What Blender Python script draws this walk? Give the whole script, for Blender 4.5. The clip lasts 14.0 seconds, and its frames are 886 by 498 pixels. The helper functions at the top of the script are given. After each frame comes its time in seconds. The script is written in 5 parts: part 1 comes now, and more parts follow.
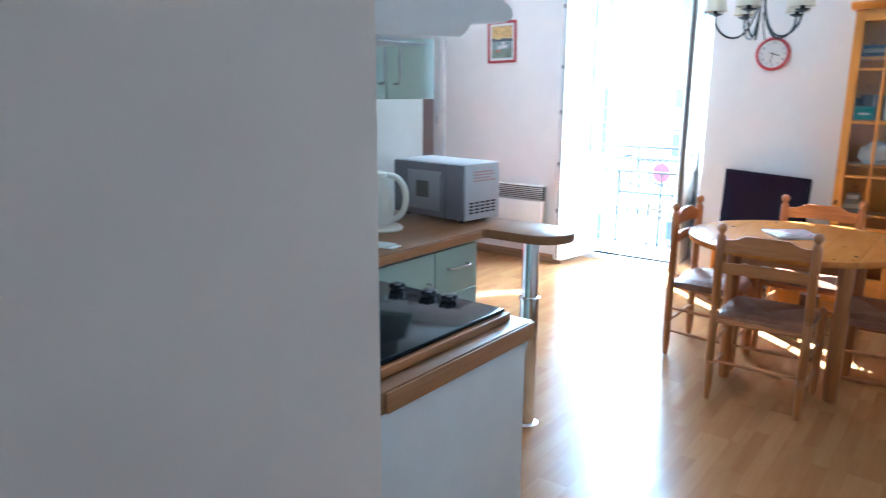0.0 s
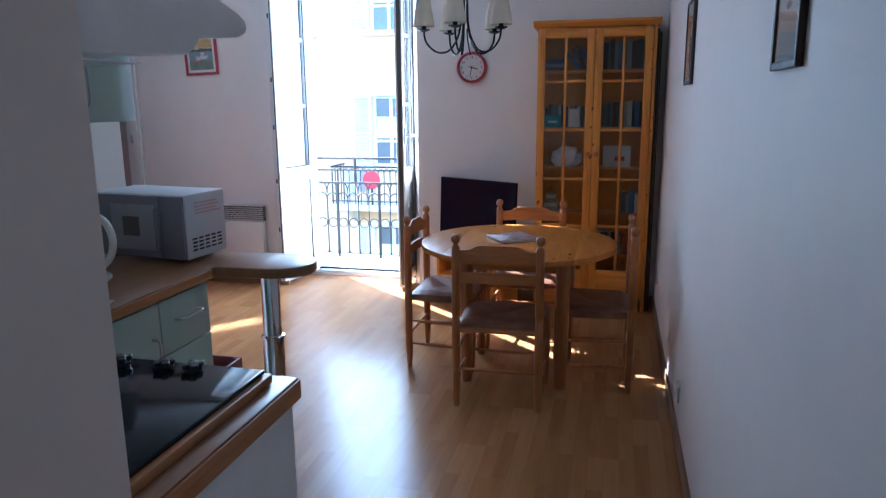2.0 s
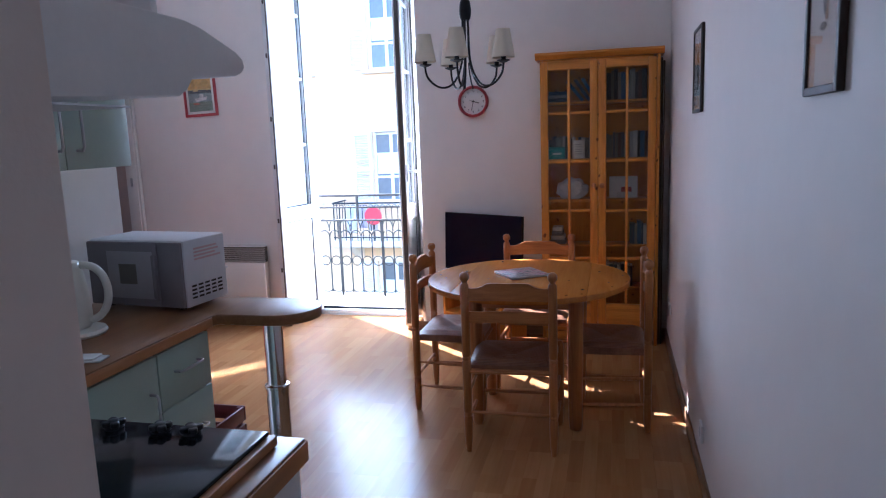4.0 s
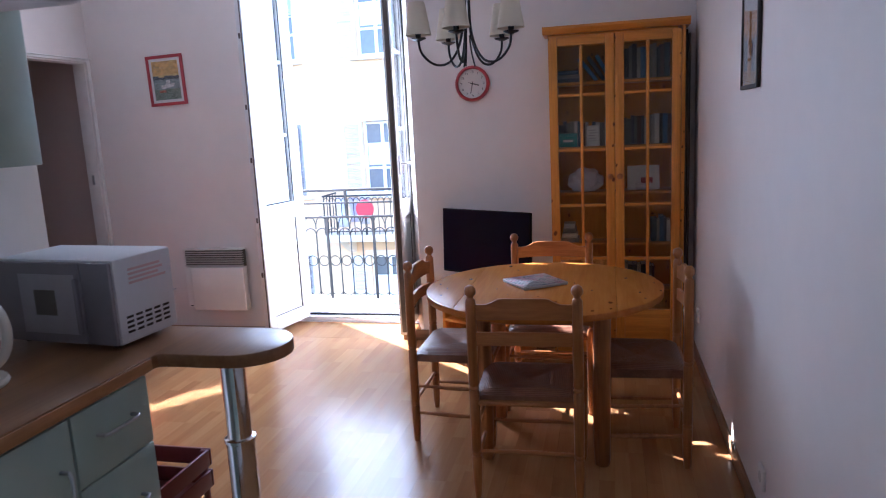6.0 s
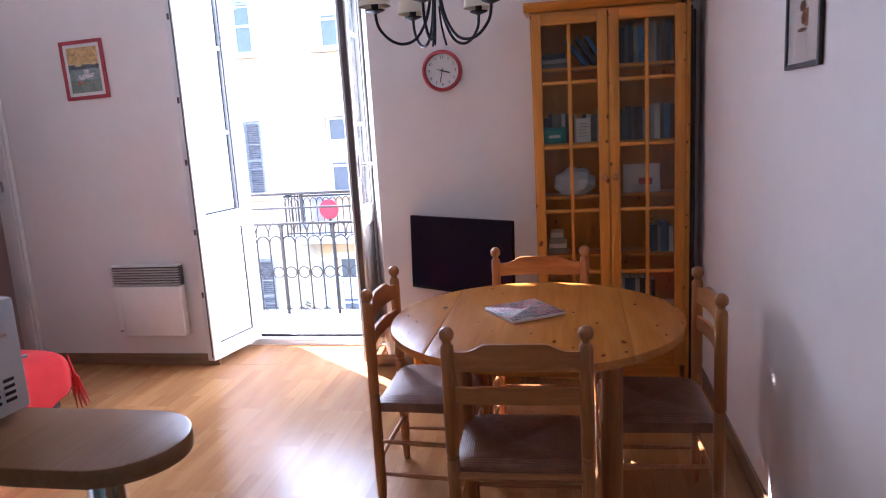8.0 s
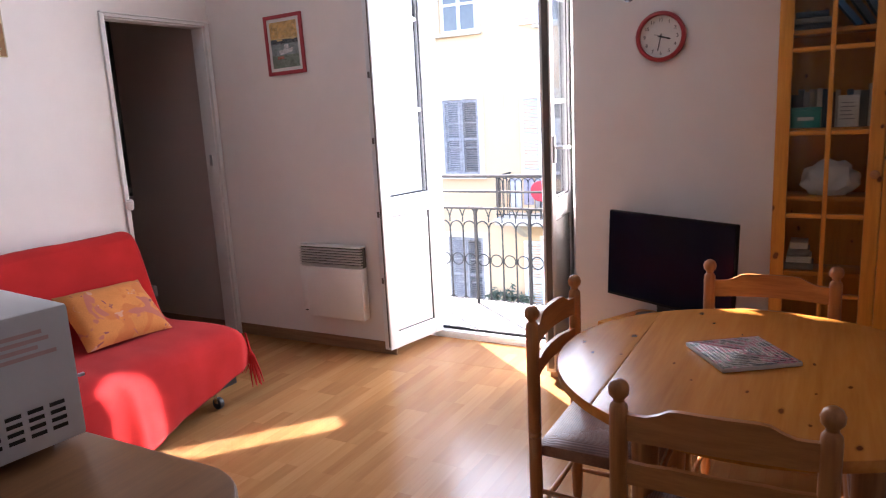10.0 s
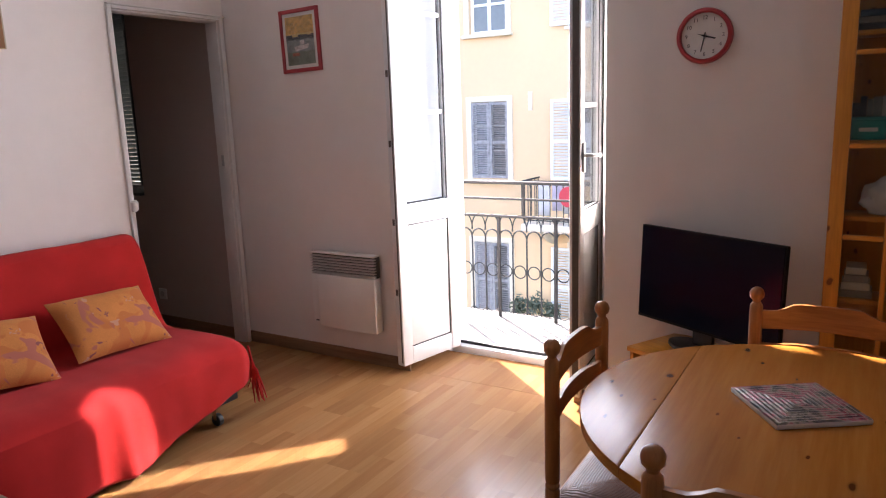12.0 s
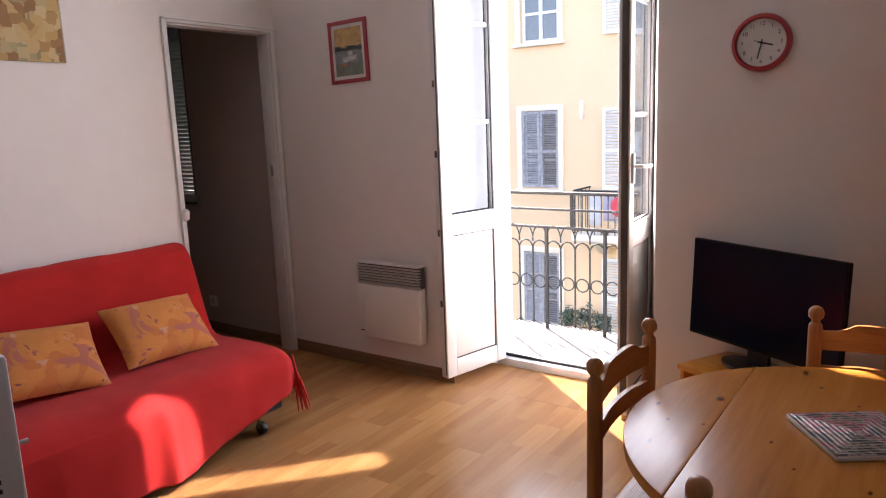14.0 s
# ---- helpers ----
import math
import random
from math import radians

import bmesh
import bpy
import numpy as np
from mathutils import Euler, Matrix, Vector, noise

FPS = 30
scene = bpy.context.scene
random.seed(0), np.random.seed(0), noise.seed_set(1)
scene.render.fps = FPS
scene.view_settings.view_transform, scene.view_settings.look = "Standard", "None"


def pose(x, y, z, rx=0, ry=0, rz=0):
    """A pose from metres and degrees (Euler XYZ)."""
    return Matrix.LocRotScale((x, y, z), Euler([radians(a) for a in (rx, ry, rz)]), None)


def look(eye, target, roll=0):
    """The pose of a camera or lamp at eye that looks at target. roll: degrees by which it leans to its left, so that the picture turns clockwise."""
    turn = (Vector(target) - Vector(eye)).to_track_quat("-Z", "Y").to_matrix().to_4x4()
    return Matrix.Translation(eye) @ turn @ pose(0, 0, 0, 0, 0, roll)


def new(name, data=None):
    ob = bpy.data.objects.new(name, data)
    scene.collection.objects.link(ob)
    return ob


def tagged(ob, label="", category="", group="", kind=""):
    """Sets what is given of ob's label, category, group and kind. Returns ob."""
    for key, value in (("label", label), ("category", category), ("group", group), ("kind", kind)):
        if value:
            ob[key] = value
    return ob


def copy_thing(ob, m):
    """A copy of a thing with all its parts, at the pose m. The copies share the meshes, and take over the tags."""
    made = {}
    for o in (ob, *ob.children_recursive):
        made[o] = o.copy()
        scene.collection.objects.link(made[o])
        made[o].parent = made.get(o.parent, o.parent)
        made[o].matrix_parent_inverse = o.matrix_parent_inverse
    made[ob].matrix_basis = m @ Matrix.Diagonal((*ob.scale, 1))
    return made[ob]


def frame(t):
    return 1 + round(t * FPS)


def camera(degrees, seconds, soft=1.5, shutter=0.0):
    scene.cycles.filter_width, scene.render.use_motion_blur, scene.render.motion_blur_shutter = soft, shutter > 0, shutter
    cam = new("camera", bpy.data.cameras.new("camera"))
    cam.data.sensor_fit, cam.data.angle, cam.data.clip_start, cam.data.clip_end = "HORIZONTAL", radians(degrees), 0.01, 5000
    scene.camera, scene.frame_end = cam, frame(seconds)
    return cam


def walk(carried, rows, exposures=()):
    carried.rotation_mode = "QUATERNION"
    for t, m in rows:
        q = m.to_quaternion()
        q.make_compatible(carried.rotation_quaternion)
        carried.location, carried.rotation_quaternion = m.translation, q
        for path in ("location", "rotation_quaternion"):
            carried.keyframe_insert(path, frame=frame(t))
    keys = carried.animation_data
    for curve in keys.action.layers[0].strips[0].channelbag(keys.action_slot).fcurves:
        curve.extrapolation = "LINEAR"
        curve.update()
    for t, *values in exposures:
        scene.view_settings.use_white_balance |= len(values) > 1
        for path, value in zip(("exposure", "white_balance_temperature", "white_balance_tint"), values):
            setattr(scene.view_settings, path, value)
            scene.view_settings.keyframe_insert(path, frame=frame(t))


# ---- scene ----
cam = camera(64.8, 14.0, soft=1.1, shutter=0.5)
PATH = [
    (0, (0.217, 0.241, 1.469), (-0.97, 1.79, 1.032), 0.4),
    (0.5, (0.124, 0.318, 1.485), (-0.836, 2.01, 1.018), -0.7),
    (1, (0.056, 0.366, 1.49), (-0.59, 2.193, 0.994), -0.5),
    (1.5, (0.028, 0.379, 1.484), (-0.461, 2.258, 1.002), -0.6),
    (2, (0.022, 0.396, 1.502), (-0.445, 2.296, 1.089), -0.5),
    (2.5, (0.023, 0.416, 1.51), (-0.416, 2.334, 1.15), -0.6),
    (3, (0.019, 0.43, 1.513), (-0.427, 2.351, 1.181), -1.8),
    (3.5, (0.006, 0.444, 1.511), (-0.469, 2.36, 1.194), -1.9),
    (6, (-0.186, 1.029, 1.496), (-0.644, 2.944, 1.145), -2.9),
    (6.5, (-0.161, 1.203, 1.492), (-0.657, 3.108, 1.139), -2.3),
    (7, (-0.166, 1.364, 1.487), (-0.678, 3.263, 1.126), -2.4),
    (7.5, (-0.235, 1.524, 1.482), (-0.668, 3.443, 1.12), -2.8),
    (8, (-0.32, 1.653, 1.489), (-0.693, 3.583, 1.12), -3.4),
    (8.5, (-0.337, 1.78, 1.491), (-0.787, 3.69, 1.109), -3.5),
    (9, (-0.305, 1.946, 1.484), (-1.076, 3.754, 1.115), -3.0),
    (11.5, (-0.408, 2.378, 1.466), (-1.417, 4.057, 1.061), -2.8),
    (12, (-0.418, 2.439, 1.471), (-1.437, 4.116, 1.087), -2.0),
    (12.5, (-0.42, 2.478, 1.469), (-1.459, 4.144, 1.091), -2.1),
    (13, (-0.423, 2.491, 1.473), (-1.492, 4.143, 1.113), -2.0),
    (13.5, (-0.43, 2.488, 1.479), (-1.55, 4.107, 1.125), -2.0),
    (14, (-0.416, 2.488, 1.477), (-1.558, 4.092, 1.122), -2.2),
]
EXPOSURES = [
    (0.0, 4.80, 4550, -5), (0.5, 4.30, 4550, -4), (1.5, 3.58, 4600, 2), (2.5, 3.22, 4650, 9), (3.5, 3.24, 4800, 14), (6.0, 3.26, 5050, 18),
    (7.5, 3.48, 5280, 22), (8.5, 3.54, 5500, 25), (9.0, 3.42, 5720, 24), (11.5, 2.82, 6300, 22), (14.0, 2.71, 6520, 22),
]
walk(cam, [(t, look(eye, target, roll)) for t, eye, target, roll in PATH], EXPOSURES)
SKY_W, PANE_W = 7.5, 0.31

# ---- world, sun, large lights ----
SUN_EL, SUN_AZ = radians(35.5), math.atan2(0.642, -0.767)
world = bpy.data.worlds.new("sky")
scene.world = world
world.use_nodes = True
wn = world.node_tree
sky = wn.nodes.new("ShaderNodeTexSky")
sky.sky_type, sky.sun_disc = "NISHITA", False
sky.sun_elevation, sky.sun_rotation = SUN_EL, math.pi / 2 - SUN_AZ
wn.nodes["Background"].inputs["Strength"].default_value = 0.15
wn.links.new(sky.outputs["Color"], wn.nodes["Background"].inputs["Color"])


def sun_lamp():
    d = bpy.data.lights.new("sun", "SUN")
    d.energy, d.angle, d.color = 5.0, radians(0.55), (1.0, 0.93, 0.82)
    ob = new("sun", d)
    way = Vector((0.767 * math.cos(SUN_EL), -0.642 * math.cos(SUN_EL), -math.sin(SUN_EL)))
    ob.matrix_world = Matrix.Translation((-8, 8, 9)) @ way.to_track_quat("-Z", "Y").to_matrix().to_4x4()


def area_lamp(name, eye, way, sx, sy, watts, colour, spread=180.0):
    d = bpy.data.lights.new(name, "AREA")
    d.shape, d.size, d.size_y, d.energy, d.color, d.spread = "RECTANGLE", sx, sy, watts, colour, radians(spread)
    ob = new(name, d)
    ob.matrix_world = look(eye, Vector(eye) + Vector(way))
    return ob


sun_lamp()
# skylight entering by the balcony door
area_lamp("balcony_door_skylight", (-2.09, 6.20, 1.84), (-0.25, -1, 0.18), 0.84, 2.08, SKY_W, (0.82, 0.92, 1.0))
# added lamp in the room, for sunlight the open right leaf's pane would mirror
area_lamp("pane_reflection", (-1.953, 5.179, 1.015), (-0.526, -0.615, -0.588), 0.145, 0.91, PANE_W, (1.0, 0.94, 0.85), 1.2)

# ---- building helpers ----


def box(bm, x0, y0, z0, x1, y1, z1, bevel=0.0, seg=2):
    vs = [bm.verts.new((x, y, z)) for z in (z0, z1) for y in (y0, y1) for x in (x0, x1)]
    fs = [bm.faces.new([vs[i] for i in q]) for q in ((0, 2, 3, 1), (4, 5, 7, 6), (0, 1, 5, 4), (1, 3, 7, 5), (3, 2, 6, 7), (2, 0, 4, 6))]
    if bevel > 0:
        es = list({e for f in fs for e in f.edges})
        bmesh.ops.bevel(bm, geom=es, offset=bevel, segments=seg, profile=0.5, affect="EDGES")
    return bm


def lathe(bm, profile, cx=0.0, cy=0.0, seg=20, m=None):
    rings = []
    for r, z in profile:
        ring = []
        for i in range(seg):
            a = 2 * math.pi * i / seg
            p = Vector((cx + r * math.cos(a), cy + r * math.sin(a), z))
            ring.append(bm.verts.new(m @ p if m else p))
        rings.append(ring)
    for a, b in zip(rings, rings[1:]):
        for i in range(seg):
            bm.faces.new((a[i], a[(i + 1) % seg], b[(i + 1) % seg], b[i]))
    bm.faces.new(list(reversed(rings[0])))
    bm.faces.new(rings[-1])
    return bm


def tube(bm, pts, r, seg=8):
    pts = [Vector(p) for p in pts]
    rings = []
    side = None
    for i, p in enumerate(pts):
        d = (pts[min(i + 1, len(pts) - 1)] - pts[max(i - 1, 0)]).normalized()
        if side is None:
            side = d.orthogonal().normalized()
        side = (side - d * side.dot(d)).normalized()
        up = d.cross(side)
        rr = r[i] if isinstance(r, (list, tuple)) else r
        rings.append([bm.verts.new(p + rr * (math.cos(2 * math.pi * k / seg) * side + math.sin(2 * math.pi * k / seg) * up)) for k in range(seg)])
    for a, b in zip(rings, rings[1:]):
        for k in range(seg):
            bm.faces.new((a[k], a[(k + 1) % seg], b[(k + 1) % seg], b[k]))
    bm.faces.new(list(reversed(rings[0])))
    bm.faces.new(rings[-1])
    return bm


def prism(bm, outline, lo, hi, axis="z", bevel=0.0):
    """An outline of 2D points, drawn out along an axis from lo to hi."""
    def at(p, h):
        return {"z": (p[0], p[1], h), "x": (h, p[0], p[1]), "y": (p[0], h, p[1])}[axis]
    a = [bm.verts.new(at(p, lo)) for p in outline]
    b = [bm.verts.new(at(p, hi)) for p in outline]
    n = len(a)
    fs = [bm.faces.new(a), bm.faces.new(b)] + [bm.faces.new((a[i], a[(i + 1) % n], b[(i + 1) % n], b[i])) for i in range(n)]
    bmesh.ops.recalc_face_normals(bm, faces=fs)
    if bevel > 0:
        es = list(fs[0].edges) + list(fs[1].edges)
        bmesh.ops.bevel(bm, geom=es, offset=bevel, segments=2, profile=0.5, affect="EDGES")
    return bm


def B():
    return bmesh.new()


def mesh_from(bm, name, material, smooth=True):
    me = bpy.data.meshes.new(name)
    bm.normal_update()
    bm.to_mesh(me)
    bm.free()
    me.materials.append(material)
    if smooth:
        for p in me.polygons:
            p.use_smooth = True
        me.set_sharp_from_angle(angle=radians(38))
    return me


def part(name, bm, material, parent, label="", smooth=True):
    ob = new(name, mesh_from(bm, name, material, smooth))
    ob.parent = parent
    return tagged(ob, label)


def thing(name, m, label, category, group="", kind=""):
    ob = new(name)
    ob.empty_display_size = 0.05
    ob.matrix_world = m if isinstance(m, Matrix) else Matrix.Translation(m)
    return tagged(ob, label, category, group, kind)


def solid(name, bm, material, label="", category="", kind="", group="", smooth=True):
    return tagged(new(name, mesh_from(bm, name, material, smooth)), label, category, group, kind)


def at_base(ob):
    """Moves a mesh thing's origin to the middle of its base."""
    me = ob.data
    xs = [v.co for v in me.vertices]
    c = Vector(((min(v.x for v in xs) + max(v.x for v in xs)) / 2, (min(v.y for v in xs) + max(v.y for v in xs)) / 2, min(v.z for v in xs)))
    me.transform(Matrix.Translation(-c))
    ob.matrix_world = ob.matrix_world @ Matrix.Translation(c)
    return ob


# ---- materials ----


def nodes_of(name, rough, metal=0.0, spec=0.5):
    m = bpy.data.materials.new(name)
    m.use_nodes = True
    nt = m.node_tree
    b = nt.nodes["Principled BSDF"]
    b.inputs["Roughness"].default_value, b.inputs["Metallic"].default_value = rough, metal
    b.inputs["Specular IOR Level"].default_value = spec
    return m, nt, b


def coords(nt, scale=(1, 1, 1), rot=(0, 0, 0)):
    tc, mp = nt.nodes.new("ShaderNodeTexCoord"), nt.nodes.new("ShaderNodeMapping")
    mp.inputs["Scale"].default_value, mp.inputs["Rotation"].default_value = scale, rot
    nt.links.new(tc.outputs["Object"], mp.inputs["Vector"])
    return mp.outputs["Vector"]


def noise_tex(nt, vec, scale, detail=4.0, rough=0.55, distort=0.0):
    n = nt.nodes.new("ShaderNodeTexNoise")
    n.inputs["Scale"].default_value, n.inputs["Detail"].default_value = scale, detail
    n.inputs["Roughness"].default_value, n.inputs["Distortion"].default_value = rough, distort
    nt.links.new(vec, n.inputs["Vector"])
    return n.outputs["Fac"]


def ramp(nt, fac, *stops):
    r = nt.nodes.new("ShaderNodeValToRGB")
    el = r.color_ramp.elements
    while len(el) < len(stops):
        el.new(0.5)
    for e, (p, c) in zip(el, stops):
        e.position, e.color = p, (*c, 1)
    nt.links.new(fac, r.inputs["Fac"])
    return r.outputs["Color"]


def mix(nt, fac, a, b, how="MIX"):
    n = nt.nodes.new("ShaderNodeMix")
    n.data_type, n.blend_type = "RGBA", how
    for sock, v in ((n.inputs["Factor"], fac), (n.inputs["A"], a), (n.inputs["B"], b)):
        if isinstance(v, (int, float)):
            sock.default_value = v
        elif isinstance(v, tuple):
            sock.default_value = (*v, 1)
        else:
            nt.links.new(v, sock)
    return n.outputs["Result"]


def bump(nt, b, fac, strength, dist=0.002):
    n = nt.nodes.new("ShaderNodeBump")
    n.inputs["Strength"].default_value, n.inputs["Distance"].default_value = strength, dist
    nt.links.new(fac, n.inputs["Height"])
    nt.links.new(n.outputs["Normal"], b.inputs["Normal"])


def rough_var(nt, b, fac, lo, hi):
    mr = nt.nodes.new("ShaderNodeMapRange")
    mr.inputs["To Min"].default_value, mr.inputs["To Max"].default_value = lo, hi
    nt.links.new(fac, mr.inputs["Value"])
    nt.links.new(mr.outputs["Result"], b.inputs["Roughness"])


def plain(name, c, rough=0.5, metal=0.0, var=0.08, scale=9.0, grain=90.0, relief=0.15, spec=0.5):
    """Paint, plastic or metal with faint mottling, fine grain and relief."""
    m, nt, b = nodes_of(name, rough, metal, spec)
    v = coords(nt)
    big, fine = noise_tex(nt, v, scale, 3), noise_tex(nt, v, grain, 3)
    lo, hi = tuple(x * (1 - var) for x in c), tuple(min(1, x * (1 + var)) for x in c)
    col = ramp(nt, big, (0.3, lo), (0.7, hi))
    col = mix(nt, 0.25, col, ramp(nt, fine, (0.3, lo), (0.7, hi)))
    nt.links.new(col, b.inputs["Base Color"])
    rough_var(nt, b, big, max(0.02, rough * 0.85), min(1, rough * 1.15))
    if relief:
        bump(nt, b, fine, relief, 0.001)
    return m


def wood(name, dark, mid, light, axis="z", rough=0.35, knots=0.0, scale=1.0, rnd=True, relief=0.12, spec=0.5):
    """Grain drawn out along an axis, with darker knots where asked."""
    m, nt, b = nodes_of(name, rough, 0.0, spec)
    s = {"x": (0.9, 14, 14), "y": (14, 0.9, 14), "z": (14, 14, 0.9)}[axis]
    v = coords(nt, tuple(k * scale for k in s))
    if rnd:
        oi, add = nt.nodes.new("ShaderNodeObjectInfo"), nt.nodes.new("ShaderNodeVectorMath")
        mul = nt.nodes.new("ShaderNodeVectorMath")
        mul.operation = "SCALE"
        comb = nt.nodes.new("ShaderNodeCombineXYZ")
        for k in ("X", "Y", "Z"):
            nt.links.new(oi.outputs["Random"], comb.inputs[k])
        nt.links.new(comb.outputs["Vector"], mul.inputs[0])
        mul.inputs["Scale"].default_value = 23.0
        nt.links.new(v, add.inputs[0])
        nt.links.new(mul.outputs["Vector"], add.inputs[1])
        v = add.outputs["Vector"]
    g = noise_tex(nt, v, 1.6, 5, 0.6, 0.6)
    fine = noise_tex(nt, v, 7.0, 4, 0.6, 0.2)
    col = ramp(nt, g, (0.28, dark), (0.5, mid), (0.72, light))
    col = mix(nt, 0.35, col, ramp(nt, fine, (0.35, dark), (0.65, light)))
    if knots:
        kv = coords(nt, *{"x": ((5, 9, 9), (0, 0, 0)), "y": ((14, 7, 1), (0, 0, 0)), "z": ((13, 13, 9), (radians(90), 0, 0))}[axis])
        wob = nt.nodes.new("ShaderNodeVectorMath")
        wob.operation = "MULTIPLY_ADD"
        wn3 = nt.nodes.new("ShaderNodeTexNoise")
        wn3.inputs["Scale"].default_value = 2.2
        nt.links.new(kv, wn3.inputs["Vector"])
        nt.links.new(wn3.outputs["Color"], wob.inputs[0])
        wob.inputs[1].default_value = (0.22, 0.22, 0.22)
        nt.links.new(kv, wob.inputs[2])
        kv = wob.outputs["Vector"]
        vo = nt.nodes.new("ShaderNodeTexVoronoi")
        vo.voronoi_dimensions = "2D"
        vo.inputs["Scale"].default_value, vo.inputs["Randomness"].default_value = 1.0, 1.0
        nt.links.new(kv, vo.inputs["Vector"])
        sp3, keep = nt.nodes.new("ShaderNodeSeparateColor"), nt.nodes.new("ShaderNodeMath")
        nt.links.new(vo.outputs["Color"], sp3.inputs["Color"])
        keep.operation, keep.inputs[1].default_value = "LESS_THAN", 0.30 * knots
        nt.links.new(sp3.outputs["Red"], keep.inputs[0])
        size = nt.nodes.new("ShaderNodeMapRange")
        size.inputs["To Min"].default_value, size.inputs["To Max"].default_value = 0.9, 2.6
        nt.links.new(sp3.outputs["Green"], size.inputs["Value"])
        far = nt.nodes.new("ShaderNodeMath")
        far.operation = "MULTIPLY"
        nt.links.new(vo.outputs["Distance"], far.inputs[0])
        nt.links.new(size.outputs["Result"], far.inputs[1])
        spot = ramp(nt, far.outputs["Value"], (0.085, (1, 1, 1)), (0.115, (0.3, 0.3, 0.3)), (0.17, (0, 0, 0)))
        k = mix(nt, keep.outputs["Value"], (0.0, 0.0, 0.0), spot)
        col = mix(nt, k, col, (dark[0] * 0.36, dark[1] * 0.26, dark[2] * 0.2))
    nt.links.new(col, b.inputs["Base Color"])
    if relief > 0.05:
        rough_var(nt, b, fine, rough * 0.8, rough * 1.25)
    bump(nt, b, fine, relief, 0.001)
    return m


def glass_mat(name, tint=(1, 1, 1), rough=0.0):
    """Thin clear pane: see-through, with a mirror gloss that grows at grazing angles."""
    m = bpy.data.materials.new(name)
    m.use_nodes = True
    nt = m.node_tree
    nt.nodes.remove(nt.nodes["Principled BSDF"])
    tr, gl, mx, fr = (nt.nodes.new(k) for k in ("ShaderNodeBsdfTransparent", "ShaderNodeBsdfGlossy", "ShaderNodeMixShader", "ShaderNodeLayerWeight"))
    pw, mr = nt.nodes.new("ShaderNodeMath"), nt.nodes.new("ShaderNodeMapRange")
    pw.operation, pw.inputs[1].default_value = "POWER", 4.0
    mr.inputs["To Min"].default_value, mr.inputs["To Max"].default_value = 0.03, 0.8
    tr.inputs["Color"].default_value, gl.inputs["Roughness"].default_value = (*tint, 1), rough
    nt.links.new(fr.outputs["Facing"], pw.inputs[0])
    nt.links.new(pw.outputs["Value"], mr.inputs["Value"])
    nt.links.new(mr.outputs["Result"], mx.inputs["Fac"])
    nt.links.new(tr.outputs["BSDF"], mx.inputs[1])
    nt.links.new(gl.outputs["BSDF"], mx.inputs[2])
    nt.links.new(mx.outputs["Shader"], nt.nodes["Material Output"].inputs["Surface"])
    return m


def plaster(name, c):
    m, nt, b = nodes_of(name, 0.75)
    v = coords(nt)
    big, mid, fine = noise_tex(nt, v, 0.9, 4), noise_tex(nt, v, 9, 4), noise_tex(nt, v, 140, 3)
    lo = tuple(x * 0.93 for x in c)
    col = mix(nt, 0.4, ramp(nt, big, (0.3, lo), (0.7, c)), ramp(nt, mid, (0.3, lo), (0.7, c)))
    nt.links.new(col, b.inputs["Base Color"])
    rough_var(nt, b, mid, 0.5, 0.7)
    n1 = mix(nt, 0.45, mid, fine)
    bump(nt, b, n1, 0.22, 0.003)
    return m


def laminate(name):
    """Three-strip beech laminate: blocks of differing tone along the board."""
    m, nt, b = nodes_of(name, 0.2, 0.0, 0.22)
    v = coords(nt)
    br = nt.nodes.new("ShaderNodeTexBrick")
    mp = nt.nodes.new("ShaderNodeMapping")
    mp.inputs["Rotation"].default_value = (0, 0, math.pi / 2)
    oi = nt.nodes.new("ShaderNodeObjectInfo")
    nt.links.new(nt.nodes["Mapping"].outputs["Vector"] if "Mapping" in nt.nodes else v, mp.inputs["Vector"])
    br.offset, br.inputs["Scale"].default_value = 0.37, 1.0
    br.inputs["Brick Width"].default_value, br.inputs["Row Height"].default_value = 0.42, 0.0635
    br.inputs["Mortar Size"].default_value = 0.0006
    br.inputs["Color1"].default_value, br.inputs["Color2"].default_value = (0.0, 0.0, 0.0, 1), (1, 1, 1, 1)
    br.inputs["Mortar"].default_value = (0.35, 0.35, 0.35, 1)
    nt.links.new(mp.outputs["Vector"], br.inputs["Vector"])
    tone = ramp(nt, br.outputs["Color"], (0.0, (0.32, 0.148, 0.052)), (0.55, (0.38, 0.183, 0.068)), (1.0, (0.43, 0.222, 0.088)))
    gv = coords(nt, (26, 1.6, 26))
    g = noise_tex(nt, gv, 1.5, 5, 0.6, 0.3)
    col = mix(nt, 0.35, tone, ramp(nt, g, (0.3, (0.29, 0.13, 0.044)), (0.7, (0.44, 0.225, 0.088))))
    hv = nt.nodes.new("ShaderNodeHueSaturation")
    mr = nt.nodes.new("ShaderNodeMapRange")
    mr.inputs["To Min"].default_value, mr.inputs["To Max"].default_value = 0.9, 1.08
    nt.links.new(oi.outputs["Random"], mr.inputs["Value"])
    nt.links.new(mr.outputs["Result"], hv.inputs["Value"])
    nt.links.new(col, hv.inputs["Color"])
    nt.links.new(hv.outputs["Color"], b.inputs["Base Color"])
    smear = noise_tex(nt, v, 3.0, 4)
    rough_var(nt, b, smear, 0.17, 0.27)
    bump(nt, b, g, 0.04, 0.001)
    return m


